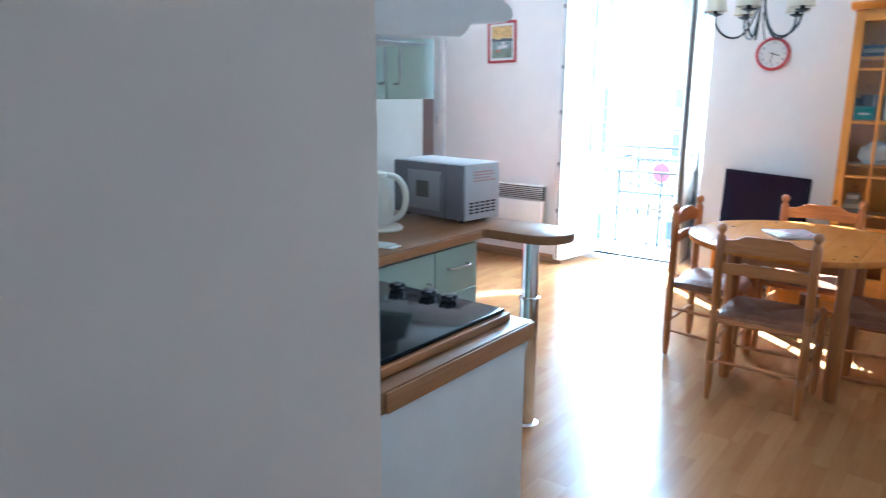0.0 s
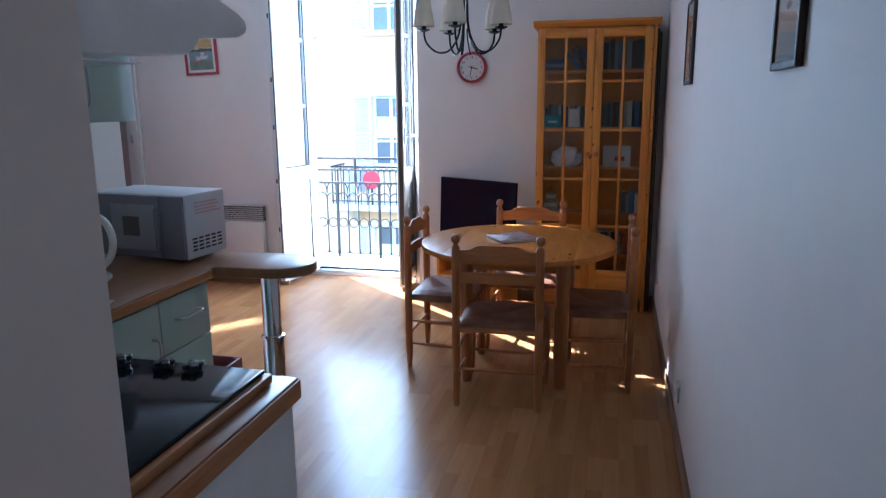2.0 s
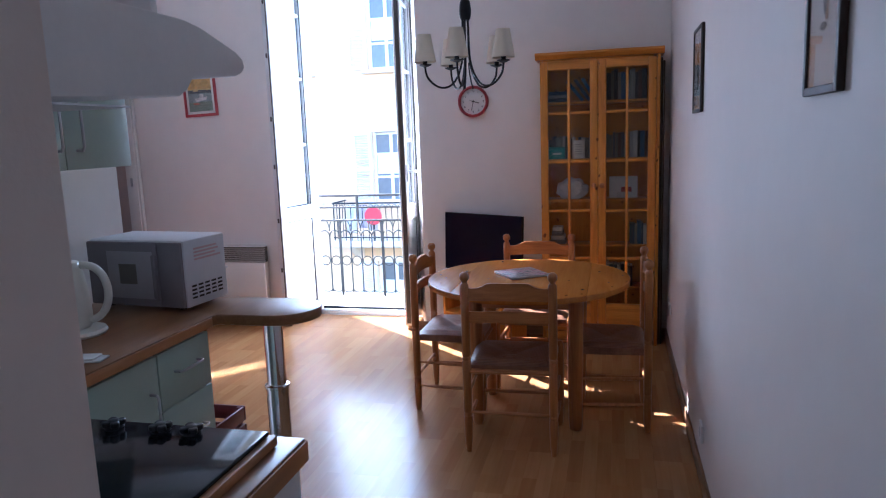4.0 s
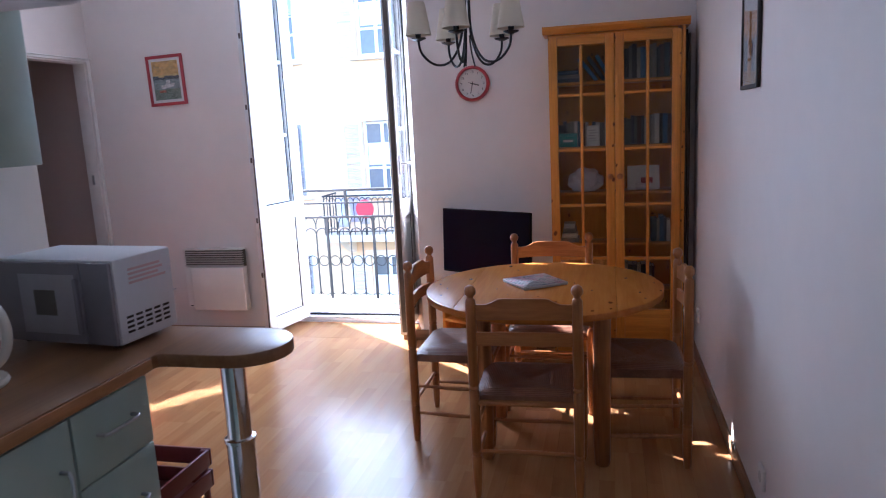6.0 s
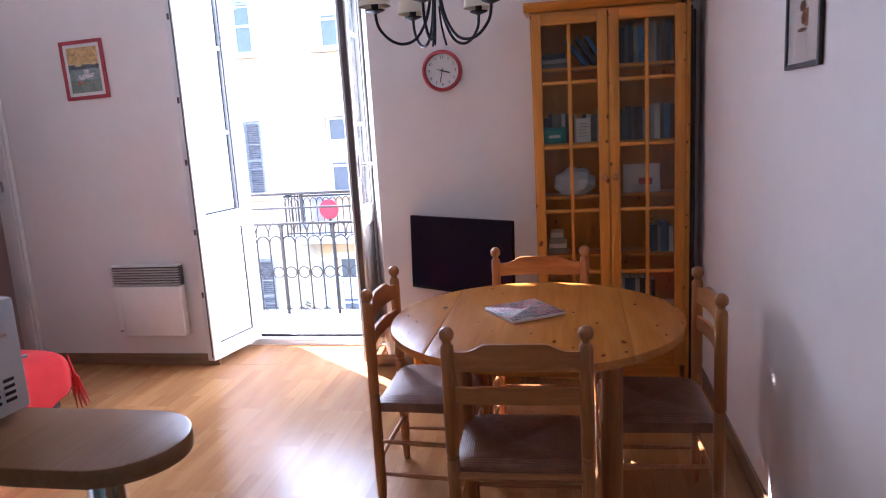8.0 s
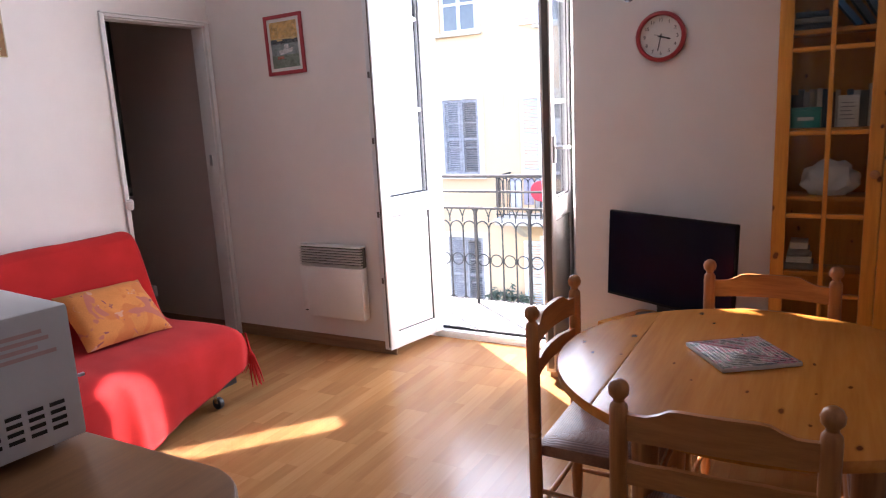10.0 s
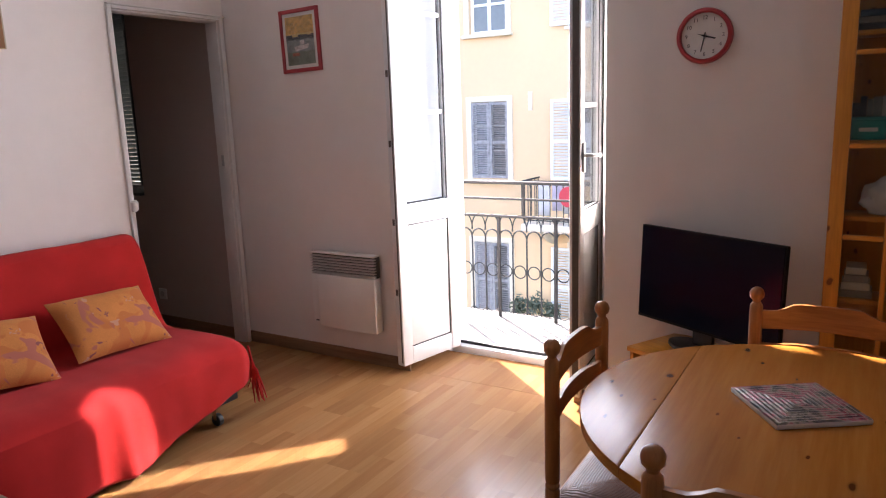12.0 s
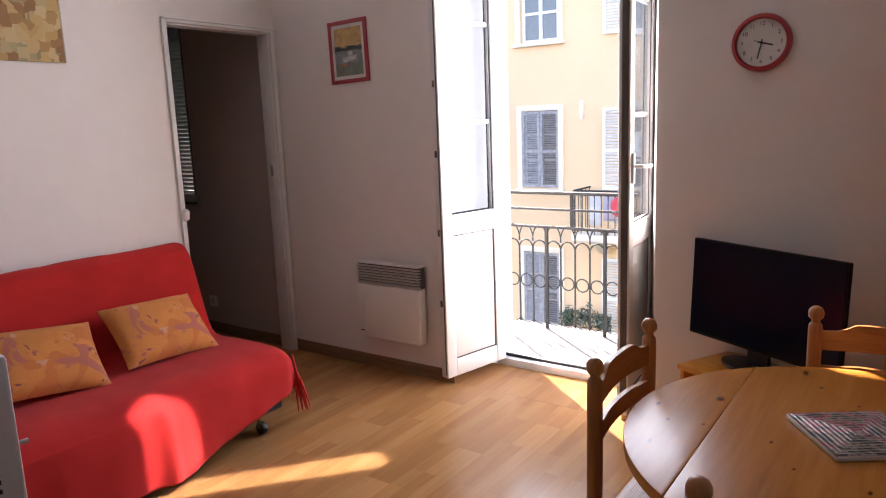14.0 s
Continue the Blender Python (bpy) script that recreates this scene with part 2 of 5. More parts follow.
def cloth(name, c, weave=420.0, var=0.18, patches=()):
    m, nt, b = nodes_of(name, 0.9, 0, 0.2)
    v = coords(nt)
    big, fine = noise_tex(nt, v, 5, 4), noise_tex(nt, v, weave, 2)
    lo, hi = tuple(x * (1 - var) for x in c), tuple(min(1, x * (1 + var)) for x in c)
    col = mix(nt, 0.4, ramp(nt, big, (0.3, lo), (0.7, hi)), ramp(nt, fine, (0.3, lo), (0.7, hi)))
    for i, (pc, ps, lo_p) in enumerate(patches):
        pv = coords(nt, (1, 1, 1), (i * 1.1, i * 0.7, i * 2.1))
        k = ramp(nt, noise_tex(nt, pv, ps, 2, 0.4, 0.8), (lo_p, (0, 0, 0)), (lo_p + 0.03, (1, 1, 1)))
        col = mix(nt, k, col, pc)
    nt.links.new(col, b.inputs["Base Color"])
    b.inputs["Sheen Weight"].default_value = 0.08
    bump(nt, b, fine, 0.35, 0.001)
    return m


M_WALL = plaster("white_wall_paint", (0.85, 0.80, 0.77))
# corridor wall: warm light bounced off the wood is put into the paint
M_CORRIDOR = plaster("corridor_bounce_tint_paint", (0.90, 0.76, 0.66))
# bedroom walls: the dimness of the unlit room is mixed into the paint
M_BEDROOM = plaster("shade_toned_bedroom_paint", (0.56, 0.46, 0.42))
M_KITCHEN_WALL = plaster("kitchen_wall_paint", (0.84, 0.79, 0.74))
M_CEIL = plaster("ceiling_paint", (0.86, 0.845, 0.82))
M_FLOOR = laminate("beech_laminate")
M_BASE = wood("baseboard_wood", (0.16, 0.085, 0.04), (0.25, 0.14, 0.07), (0.32, 0.19, 0.10), "y", 0.4)
M_BASEX = wood("baseboard_wood_across", (0.16, 0.085, 0.04), (0.25, 0.14, 0.07), (0.32, 0.19, 0.10), "x", 0.4)
M_PVC = plain("white_window_plastic", (0.82, 0.82, 0.82), 0.3, 0, 0.03)
M_TRIM = plain("white_gloss_trim", (0.78, 0.77, 0.75), 0.35, 0, 0.04)
M_SEAL = plain("black_rubber_seal", (0.015, 0.015, 0.016), 0.6)
M_GLASS = glass_mat("window_glass")
M_LEAFGLASS = glass_mat("double_glazing", (0.82, 0.84, 0.85))
M_CABGLASS = glass_mat("cabinet_glass", (0.9, 0.9, 0.88))
M_IRON = plain("black_iron", (0.02, 0.02, 0.022), 0.45, 0.6, 0.3)
M_RAIL = plain("painted_iron_rail", (0.018, 0.019, 0.021), 0.6, 0.0, 0.3)
M_CHROME = plain("chrome", (0.75, 0.76, 0.78), 0.12, 1.0, 0.04)
M_STEEL = plain("brushed_steel", (0.55, 0.56, 0.57), 0.3, 1.0, 0.06)
M_PINE = wood("varnished_pine", (0.48, 0.165, 0.016), (0.68, 0.265, 0.028), (0.78, 0.345, 0.045), "z", 0.3, 1.5)
M_PINEX = wood("varnished_pine_across", (0.48, 0.165, 0.016), (0.68, 0.265, 0.028), (0.78, 0.345, 0.045), "x", 0.3)
M_TABLE = wood("pine_tabletop", (0.38, 0.13, 0.018), (0.47, 0.172, 0.026), (0.53, 0.215, 0.038), "y", 0.27, 1.15, 0.7, True, 0.02, 0.3)
M_CHAIR = wood("stained_chair_wood", (0.25, 0.088, 0.022), (0.41, 0.155, 0.042), (0.50, 0.208, 0.06), "z", 0.32)
M_CHAIRX = wood("stained_chair_wood_across", (0.25, 0.088, 0.022), (0.41, 0.155, 0.042), (0.50, 0.208, 0.06), "x", 0.32)
M_WORKTOP = wood("beech_worktop", (0.18, 0.078, 0.027), (0.245, 0.112, 0.041), (0.295, 0.142, 0.056), "y", 0.3, 0, 0.8)
M_WORKEDGE = wood("worktop_edge_band", (0.30, 0.125, 0.04), (0.40, 0.175, 0.06), (0.47, 0.22, 0.08), "y", 0.4)
M_GREEN = plain("sage_green_front", (0.38, 0.47, 0.405), 0.4, 0, 0.04)
M_WHITE = plain("white_melamine", (0.76, 0.75, 0.74), 0.4, 0, 0.04)
M_HOOD = plain("hood_enamel", (0.78, 0.745, 0.72), 0.4, 0, 0.05)
M_HOB = plain("black_hob_glass", (0.006, 0.007, 0.010), 0.09, 0, 0.1, relief=0.0, spec=0.14)
M_BLACK = plain("black_plastic", (0.014, 0.014, 0.016), 0.35)
M_SCREEN = plain("television_screen", (0.006, 0.009, 0.02), 0.1, 0, 0.1, relief=0.0, spec=0.1)
M_TVBLACK = plain("television_casing", (0.006, 0.006, 0.007), 0.4, relief=0.0, spec=0.15)
M_MICRO = plain("microwave_casing", (0.66, 0.66, 0.69), 0.35, 0, 0.04)
M_MICROFRONT = plain("microwave_front", (0.235, 0.215, 0.235), 0.25, 0, 0.05)
M_MICROGLASS = plain("microwave_window", (0.37, 0.35, 0.37), 0.2, relief=0.0)
M_RED = cloth("red_cotton", (0.48, 0.020, 0.018))
M_CUSHION = cloth("orange_print", (0.58, 0.22, 0.06), 300, 0.25, (((0.54, 0.17, 0.05), 6, 0.55), ((0.44, 0.14, 0.10), 9, 0.60), ((0.56, 0.29, 0.20), 21, 0.68), ((0.26, 0.085, 0.09), 19, 0.685)))
M_REDPAINT = plain("red_paint", (0.40, 0.04, 0.05), 0.4, 0, 0.1)
M_SHADE = cloth("cream_lampshade", (0.78, 0.70, 0.56), 500, 0.06)
M_HEATER = plain("heater_enamel", (0.80, 0.78, 0.75), 0.4, 0, 0.03)
M_CREAM = plain("cream_plastic", (0.72, 0.69, 0.60), 0.3, 0, 0.04)
M_DARKRED = plain("dark_red_lacquer", (0.13, 0.022, 0.02), 0.35, 0, 0.15)
# for the dark print frames, and for the shade beside the cabinet
M_FRAME_GAPSHADE = wood("dark_frame_and_gap_shade", (0.022, 0.013, 0.010), (0.038, 0.022, 0.017), (0.055, 0.034, 0.026), "z", 0.5)
M_PAPER = plain("white_paper", (0.78, 0.77, 0.74), 0.8, 0, 0.06)
# dark lock keeps, and the shade coloured onto the leaf edges
M_LOCK_EDGESHADE = plain("dark_lock_and_edge_shade", (0.13, 0.11, 0.10), 0.5, 0.2)
M_TILE = plain("balcony_tile", (0.23, 0.22, 0.205), 0.7, 0, 0.1)
M_STUCCO = plaster("apricot_stucco", (0.80, 0.56, 0.33))
M_STUCCO_PALE = plaster("pale_stucco_band", (0.80, 0.70, 0.55))
M_SHUT_GREY = plain("weathered_shutter_paint", (0.33, 0.31, 0.31), 0.7, 0, 0.35, 14)
M_SHUT_DARK = plain("dark_green_shutter_paint", (0.07, 0.085, 0.075), 0.6, 0, 0.25, 14)
M_SHUT_WHITE = plain("white_shutter_paint", (0.80, 0.80, 0.78), 0.6, 0, 0.06)
M_SHUT_BLUE = plain("pale_blue_shutter_paint", (0.52, 0.62, 0.72), 0.6, 0, 0.1)
M_PANE_DARK = plain("dark_window_pane", (0.16, 0.175, 0.19), 0.1, relief=0.0)
M_ASPHALT = plain("asphalt", (0.05, 0.05, 0.05), 0.9, 0, 0.3, 3)
M_ROOF = plain("terracotta_roof", (0.36, 0.16, 0.09), 0.8, 0, 0.25, 6)

# ---- large structure ----
XR, XL, YW, YB, ZC = 0.345, -3.90, 5.63, -1.4, 3.30
WX0, WX1, WZ = -2.60, -1.605, 2.98          # opening of the balcony door
SPLAY = 0.078                                 # splay of the reveal on the hinge side of the wide-open leaf
YF, YOUT = 6.05, 6.31                        # door frame, outer face


def wall(name, material, *boxes):
    bm = B()
    for b in boxes:
        box(bm, *b)
    return tagged(new(name, mesh_from(bm, name, material, False)), kind="structure", category="wall")


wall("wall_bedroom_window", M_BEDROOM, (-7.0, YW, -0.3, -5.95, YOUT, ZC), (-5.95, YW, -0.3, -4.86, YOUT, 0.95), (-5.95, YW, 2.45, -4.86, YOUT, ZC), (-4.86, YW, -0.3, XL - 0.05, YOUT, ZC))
wall("wall_window", M_WALL, (XL - 0.05, YW, -0.3, WX0 - SPLAY, YOUT, ZC), (WX1 + 0.15, YW, -0.3, XR + 0.2, YOUT, ZC), (WX0 - SPLAY, YW, WZ, WX1 + 0.15, YOUT, ZC), (WX0 - SPLAY, YW, -0.3, WX1 + 0.15, YOUT, -0.02))
for name, a, b in (("wall_reveal_a", WX0, WX0 - SPLAY), ("wall_reveal_b", WX1, WX1 + 0.15)):
    tagged(new(name, mesh_from(prism(B(), [(b, YW), (a, YF), (a, YOUT), (b, YOUT)], -0.02, WZ), name, M_WALL, False)), kind="structure", category="wall")
wall("wall_long", M_WALL, (XR, YB, -0.3, XR + 0.2, YW, ZC))
wall("wall_left", M_WALL, (XL - 0.1, 1.05, -0.3, XL, 4.86, ZC), (XL - 0.1, 4.86, 2.072, XL, YW, ZC), (XL - 0.1, 5.585, -0.3, XL, YW, 2.072))
wall("wall_corridor", M_CORRIDOR, (-0.66, YB, -0.3, -0.495, 1.008, ZC))
wall("wall_kitchen", M_KITCHEN_WALL, (XL, 1.008, -0.3, -0.66, 1.17, ZC))
wall("wall_back", M_WALL, (-0.66, YB - 0.12, -0.3, XR + 0.2, YB, ZC))
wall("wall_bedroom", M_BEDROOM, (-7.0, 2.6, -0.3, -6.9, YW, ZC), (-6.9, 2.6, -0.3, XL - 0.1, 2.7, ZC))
wall("wall_partition", M_KITCHEN_WALL, (-2.10, 1.17, 0, -2.03, 3.0, ZC))
cl = B()
box(cl, -7.0, YB - 0.12, ZC, XR + 0.2, YOUT, ZC + 0.2)
tagged(new("ceiling", mesh_from(cl, "ceiling", M_CEIL, False)), kind="structure", category="ceiling")
fl = B()
box(fl, -7.0, YB - 0.12, -0.3, XR + 0.2, YW, -0.012)
floor = tagged(new("floor", mesh_from(fl, "floor", M_WORKEDGE, False)), "glossy beech strip laminate floor", "floor", kind="structure")


def baseboards():
    runs = [("y", XR - 0.012, XR, YB, YW), ("x", -4.86, WX0, YW - 0.012, YW), ("x", WX1, XR - 0.012, YW - 0.012, YW), ("y", XL, XL + 0.012, 3.0, 4.835), ("x", -6.9, -4.86, YW - 0.012, YW)]
    for axis, *r in runs:
        bm = B()
        h = 0.075
        box(bm, r[0], r[2], -0.004, r[1], r[3], h, 0.003)
        tagged(new("baseboard", mesh_from(bm, "baseboard", M_BASE if axis == "y" else M_BASEX)), "brown wooden baseboard along the wall", "baseboard", kind="structure")


baseboards()


def bedroom_doorway():
    d = thing("door_1", (XL, 5.2, 0), "open doorway with white painted timber casing", "doorway", kind="structure")
    y0, y1, top = 4.86 - 5.2, 5.585 - 5.2, 2.072
    for y, w in ((y0 - 0.028, 0.028), (y1, 0.032)):
        part("casing", box(B(), 0.0, y, 0, 0.018, y + w, top + 0.018, 0.004), M_TRIM, d)
    part("head_casing", box(B(), 0.0, y0, top, 0.018, y1, top + 0.018, 0.004), M_TRIM, d)
    part("head_moulding", box(B(), 0.0, y0 - 0.028, top + 0.019, 0.024, y1 + 0.043, top + 0.028, 0.003), M_TRIM, d)
    for y in (y0, y1 - 0.01):
        part("jamb", box(B(), -0.1, y + 0.001, 0, -0.002, y + 0.009, top, 0.002), M_TRIM, d)
    part("jamb_head", box(B(), -0.1, y0 + 0.011, top - 0.009, -0.002, y1 - 0.011, top - 0.001, 0.002), M_TRIM, d)
    part("latch", lathe(B(), [(0.012, 0), (0.02, 0.01), (0.022, 0.05), (0.012, 0.062)], 0.035, y0 - 0.015, 12, Matrix.Translation((0, 0, 0.99))), M_TRIM, d, "small white door latch")
    part("hinge", box(B(), -0.06, y1 - 0.015, 1.18, -0.04, y1 - 0.0095, 1.25, 0.001), M_STEEL, d)


bedroom_doorway()


def leaf(parent, name, w, h, handle):
    """One glazed leaf in its own frame: hinge at the origin, drawn along +x, outer face to -y."""
    g = thing(name, Matrix.Identity(4), "", "")
    g.parent = parent
    d0, d1 = 0.0, 0.055
    st, zb, zm0, zm1, zt = 0.075, 0.10, 0.815, 0.93, h - 0.085
    part("stile", box(B(), 0, d0, 0, st, d1, h, 0.006), M_PVC, g)
    part("stile", box(B(), w - st, d0, 0, w, d1, h, 0.006), M_PVC, g)
    part("rail", box(B(), st, d0, 0, w - st, d1, zb, 0.006), M_PVC, g)
    part("rail", box(B(), st, d0, zm0, w - st, d1, zm1, 0.006), M_PVC, g)
    part("rail", box(B(), st, d0, zt, w - st, d1, h, 0.006), M_PVC, g)
    part("lower_panel", box(B(), st, 0.016, zb, w - st, 0.040, zm0, 0.002), M_PVC, g)
    for a, b in ((zb, zm0), (zm1, zt)):
        bm = B()
        for yy in (0.010, 0.042):
            t = 0.006
            box(bm, st, yy, a, st + t, yy + 0.003, b)
            box(bm, w - st - t, yy, a, w - st, yy + 0.003, b)
            box(bm, st + t, yy, a, w - st - t, yy + 0.003, a + t)
            box(bm, st + t, yy, b - t, w - st - t, yy + 0.003, b)
        part("gasket", bm, M_SEAL, g)
    for zz in (1.42, 1.95, 2.45):
        part("glazing_bar", box(B(), st + 0.007, 0.018, zz, w - st - 0.007, 0.036, zz + 0.024, 0.003), M_PVC, g)
    pane = part("pane", box(B(), st, 0.025, zm1, w - st, 0.029, zt), M_LEAFGLASS, g, smooth=False)
    pane.visible_shadow = False
    for zz in (0.42, 0.82, 1.25, 1.62, 2.1, 2.5):
        part("lock_keep", box(B(), w + 0.003, 0.02, zz, w + 0.009, 0.034, zz + 0.035, 0.001), M_LOCK_EDGESHADE, g)
    # lock edge of the leaf: its shade is coloured into this dark strip
    part("lock_rail", box(B(), w, 0.016 if handle else 0.038, 0.02, w + 0.0025, 0.047, h - 0.02, 0.001), M_LOCK_EDGESHADE, g, "lock edge of the leaf, darkened for its shade")
    if handle:
        bm = B()
        box(bm, w - 0.052, d1, 1.12, w - 0.026, d1 + 0.012, 1.26, 0.004)
        tube(bm, [(w - 0.039, d1 + 0.01, 1.20), (w - 0.039, d1 + 0.05, 1.20), (w - 0.05, d1 + 0.058, 1.20), (w - 0.15, d1 + 0.06, 1.195)], 0.009)
        part("lever_handle", bm, M_STEEL, g, "grey metal lever handle")
    return g


def balcony_door():
    d = thing("door_2", (0, 0, 0), "white plastic-framed glazed balcony door with both leaves open", "balcony door", kind="structure")
    f = 0.045
    for x in (WX0, WX1 - f):
        part("frame_jamb", box(B(), x, YF, 0.0, x + f, YF + 0.07, WZ, 0.004), M_PVC, d)
        xs = x + f if x == WX0 else x - 0.008
        part("frame_seal", box(B(), xs, YF + 0.02, 0.05, xs + 0.008, YF + 0.05, WZ - f, 0.002), M_SEAL, d)
    part("frame_head", box(B(), WX0 + f, YF, WZ - f, WX1 - f, YF + 0.07, WZ, 0.004), M_PVC, d)
    part("threshold", box(B(), WX0 + f, YF - 0.02, 0.0, WX1 - f, YF + 0.07, 0.045, 0.006), M_PVC, d)
    part("threshold_seal", box(B(), WX0 + f, YF + 0.022, 0.046, WX1 - f, YF + 0.04, 0.062, 0.003), M_SEAL, d)
    h, w = WZ - 0.10, 0.485
    a = leaf(d, "left_leaf", w, h, False)
    a.matrix_world = pose(WX0 + 0.052, YF - 0.004, 0.045, 0, 0, -102.5)
    b = leaf(d, "right_leaf", w, h, True)
    b.matrix_world = Matrix.Translation((WX1 - 0.05, YF - 0.004, 0.05)) @ Matrix.Rotation(radians(-84.5), 4, "Z")
    return d


balcony_door()


def balcony():
    g = solid("balcony_slab", box(B(), -3.7, YOUT, -0.22, -0.9, 7.12, -0.055, 0.01), M_TILE, "pale stone balcony floor slab", "balcony", "structure")
    # out-of-view slab, added to block part of the sun at the balcony door
    solid("upper_balcony_slab", box(B(), -4.4, YOUT, 3.15, -2.62, 6.80, 3.30, 0.01), M_STUCCO_PALE, "unseen slab added to trim the sun through the door", "balcony", "structure")
    r = thing("balcony_railing", (-2.3, 7.0, -0.055), "dark wrought iron balcony railing with arches and rings", "railing")
    x0, x1, top, mid, arch = -1.36, 1.36, 1.0, 0.885, 0.755
    part("top_rail", box(B(), x0, -0.02, top, x1, 0.02, top + 0.022, 0.004), M_RAIL, r)
    part("middle_rail", box(B(), x0, -0.008, mid, x1, 0.008, mid + 0.016, 0.003), M_RAIL, r)
    part("arch_rail", box(B(), x0, -0.01, arch, x1, 0.01, arch + 0.018, 0.003), M_RAIL, r)
    n, p, r0 = 22, 0.112, 0.0068
    first = -0.402 - 8 * p
    for i in range(n):
        x = first + i * p
        if i % 4 == 0:
            part("post", box(B(), x - 0.011, -0.011, 0, x + 0.011, 0.011, arch, 0.002), M_RAIL, r)
        else:
            part("spindle", tube(B(), [(x, 0, 0.03), (x, 0, 0.60)], r0, 6), M_RAIL, r)
        part("collar", lathe(B(), [(0.009, 0.34), (0.013, 0.348), (0.013, 0.362), (0.009, 0.37)], x, 0, 8), M_RAIL, r)
        if i < n - 1:
            c, h = x + p / 2, p / 2
            part("arch", tube(B(), [(c + h * math.cos(a), 0, 0.60 + 0.062 * math.sin(a)) for a in [math.pi * k / 10 for k in range(11)]], 0.006, 6), M_RAIL, r)
            bm = B()
            for sx in (-1, 1):
                tube(bm, [(c + sx * h * math.cos(math.pi / 2 * k / 8), 0.004 * sx, 0.655 + 0.118 * math.sin(math.pi / 2 * k / 8)) for k in range(9)], 0.005, 5)
            part("pointed_arch", bm, M_RAIL, r)
            part("ring", tube(B(), [(c + 0.047 * math.cos(a), 0.0, 0.355 + 0.047 * math.sin(a)) for a in [2 * math.pi * k / 16 for k in range(17)]], 0.0048, 5), M_RAIL, r)
            part("foot_scroll", tube(B(), [(c + h * math.cos(a), 0, 0.03 + 0.04 * (1 - math.sin(a))) for a in [math.pi * k / 8 for k in range(9)]], 0.0048, 5), M_RAIL, r)
    for x in (-1.10, -0.202, 0.70):
        part("upper_post", box(B(), x - 0.011, -0.011, arch + 0.019, x + 0.011, 0.011, top, 0.002), M_RAIL, r)
    for x in (x0, x1):
        part("end_post", box(B(), x - 0.012, -0.012, 0, x + 0.012, 0.012, top, 0.002), M_RAIL, r)
    return g


balcony()


# ---- dining group ----
def turned(bm, x, y, z0, z1, r):
    """A chair post with turned grooves and a knob on top."""
    h = z1 - z0
    prof = [(r * 0.62, z0), (r * 0.9, z0 + 0.06), (r, z0 + 0.13)]
    for f in (0.205, 0.225, 0.52, 0.54):
        prof += [(r, z0 + h * f - 0.006), (r * 0.82, z0 + h * f), (r, z0 + h * f + 0.006)]
    prof = sorted(set(prof), key=lambda q: q[1])
    t = z1
    prof += [(r, t - 0.075), (r * 0.95, t - 0.06), (r * 0.6, t - 0.05), (r * 0.62, t - 0.044), (r * 1.05, t - 0.034), (r * 1.12, t - 0.02), (r * 0.9, t - 0.008), (r * 0.45, t - 0.001), (0.002, t)]
    return lathe(bm, prof, x, y, 14)


def slat(y, z0, z1, half, rise, bow):
    bm = B()
    n, thick = 16, 0.014
    rows = []
    for i in range(n + 1):
        t = i / n
        x = -half + 2 * half * t
        yy = y - bow * math.sin(math.pi * t)
        up = rise * min(1.0, max(0.0, (0.5 - abs(t - 0.5) - 0.10) / 0.16)) ** 1.5 if rise > 0 else 0
        lo = 0.006 * math.sin(math.pi * t)
        rows.append([bm.verts.new(p) for p in ((x, yy, z0 + lo), (x, yy - thick, z0 + lo), (x, yy - thick, z1 + up), (x, yy, z1 + up))])
    for a, b in zip(rows, rows[1:]):
        for k in range(4):
            bm.faces.new((a[k], b[k], b[(k + 1) % 4], a[(k + 1) % 4]))
    bm.faces.new(rows[0])
    bm.faces.new(list(reversed(rows[-1])))
    bmesh.ops.recalc_face_normals(bm, faces=bm.faces)
    return bm


def rush_material():
    m, nt, b = nodes_of("woven_rush", 0.32, 0, 0.5)
    tc, sep = nt.nodes.new("ShaderNodeTexCoord"), nt.nodes.new("ShaderNodeSeparateXYZ")
    nt.links.new(tc.outputs["Object"], sep.inputs["Vector"])

    def op(kind, a, c=None):
        n = nt.nodes.new("ShaderNodeMath")
        n.operation = kind
        for s, q in zip(n.inputs, (a, c)):
            if q is None:
                continue
            if isinstance(q, (int, float)):
                s.default_value = q
            else:
                nt.links.new(q, s)
        return n.outputs["Value"]
    ax, ay = op("ABSOLUTE", sep.outputs["X"]), op("ABSOLUTE", op("SUBTRACT", sep.outputs["Y"], 0.19))
    far = op("MAXIMUM", op("MULTIPLY", ax, 0.95), ay)
    cord = op("SINE", op("MULTIPLY", far, 900.0))
    n1 = noise_tex(nt, tc.outputs["Object"], 26, 4)
    n2 = noise_tex(nt, tc.outputs["Object"], 160, 3)
    c1 = ramp(nt, n1, (0.3, (0.15, 0.062, 0.033)), (0.7, (0.30, 0.135, 0.075)))
    c2 = ramp(nt, op("ADD", op("MULTIPLY", cord, 0.35), n2), (0.2, (0.11, 0.045, 0.023)), (0.75, (0.31, 0.145, 0.08)))
    nt.links.new(mix(nt, 0.4, c1, c2), b.inputs["Base Color"])
    bump(nt, b, op("ADD", op("MULTIPLY", cord, 0.5), n1), 0.35, 0.003)
    return m


M_RUSH = rush_material()


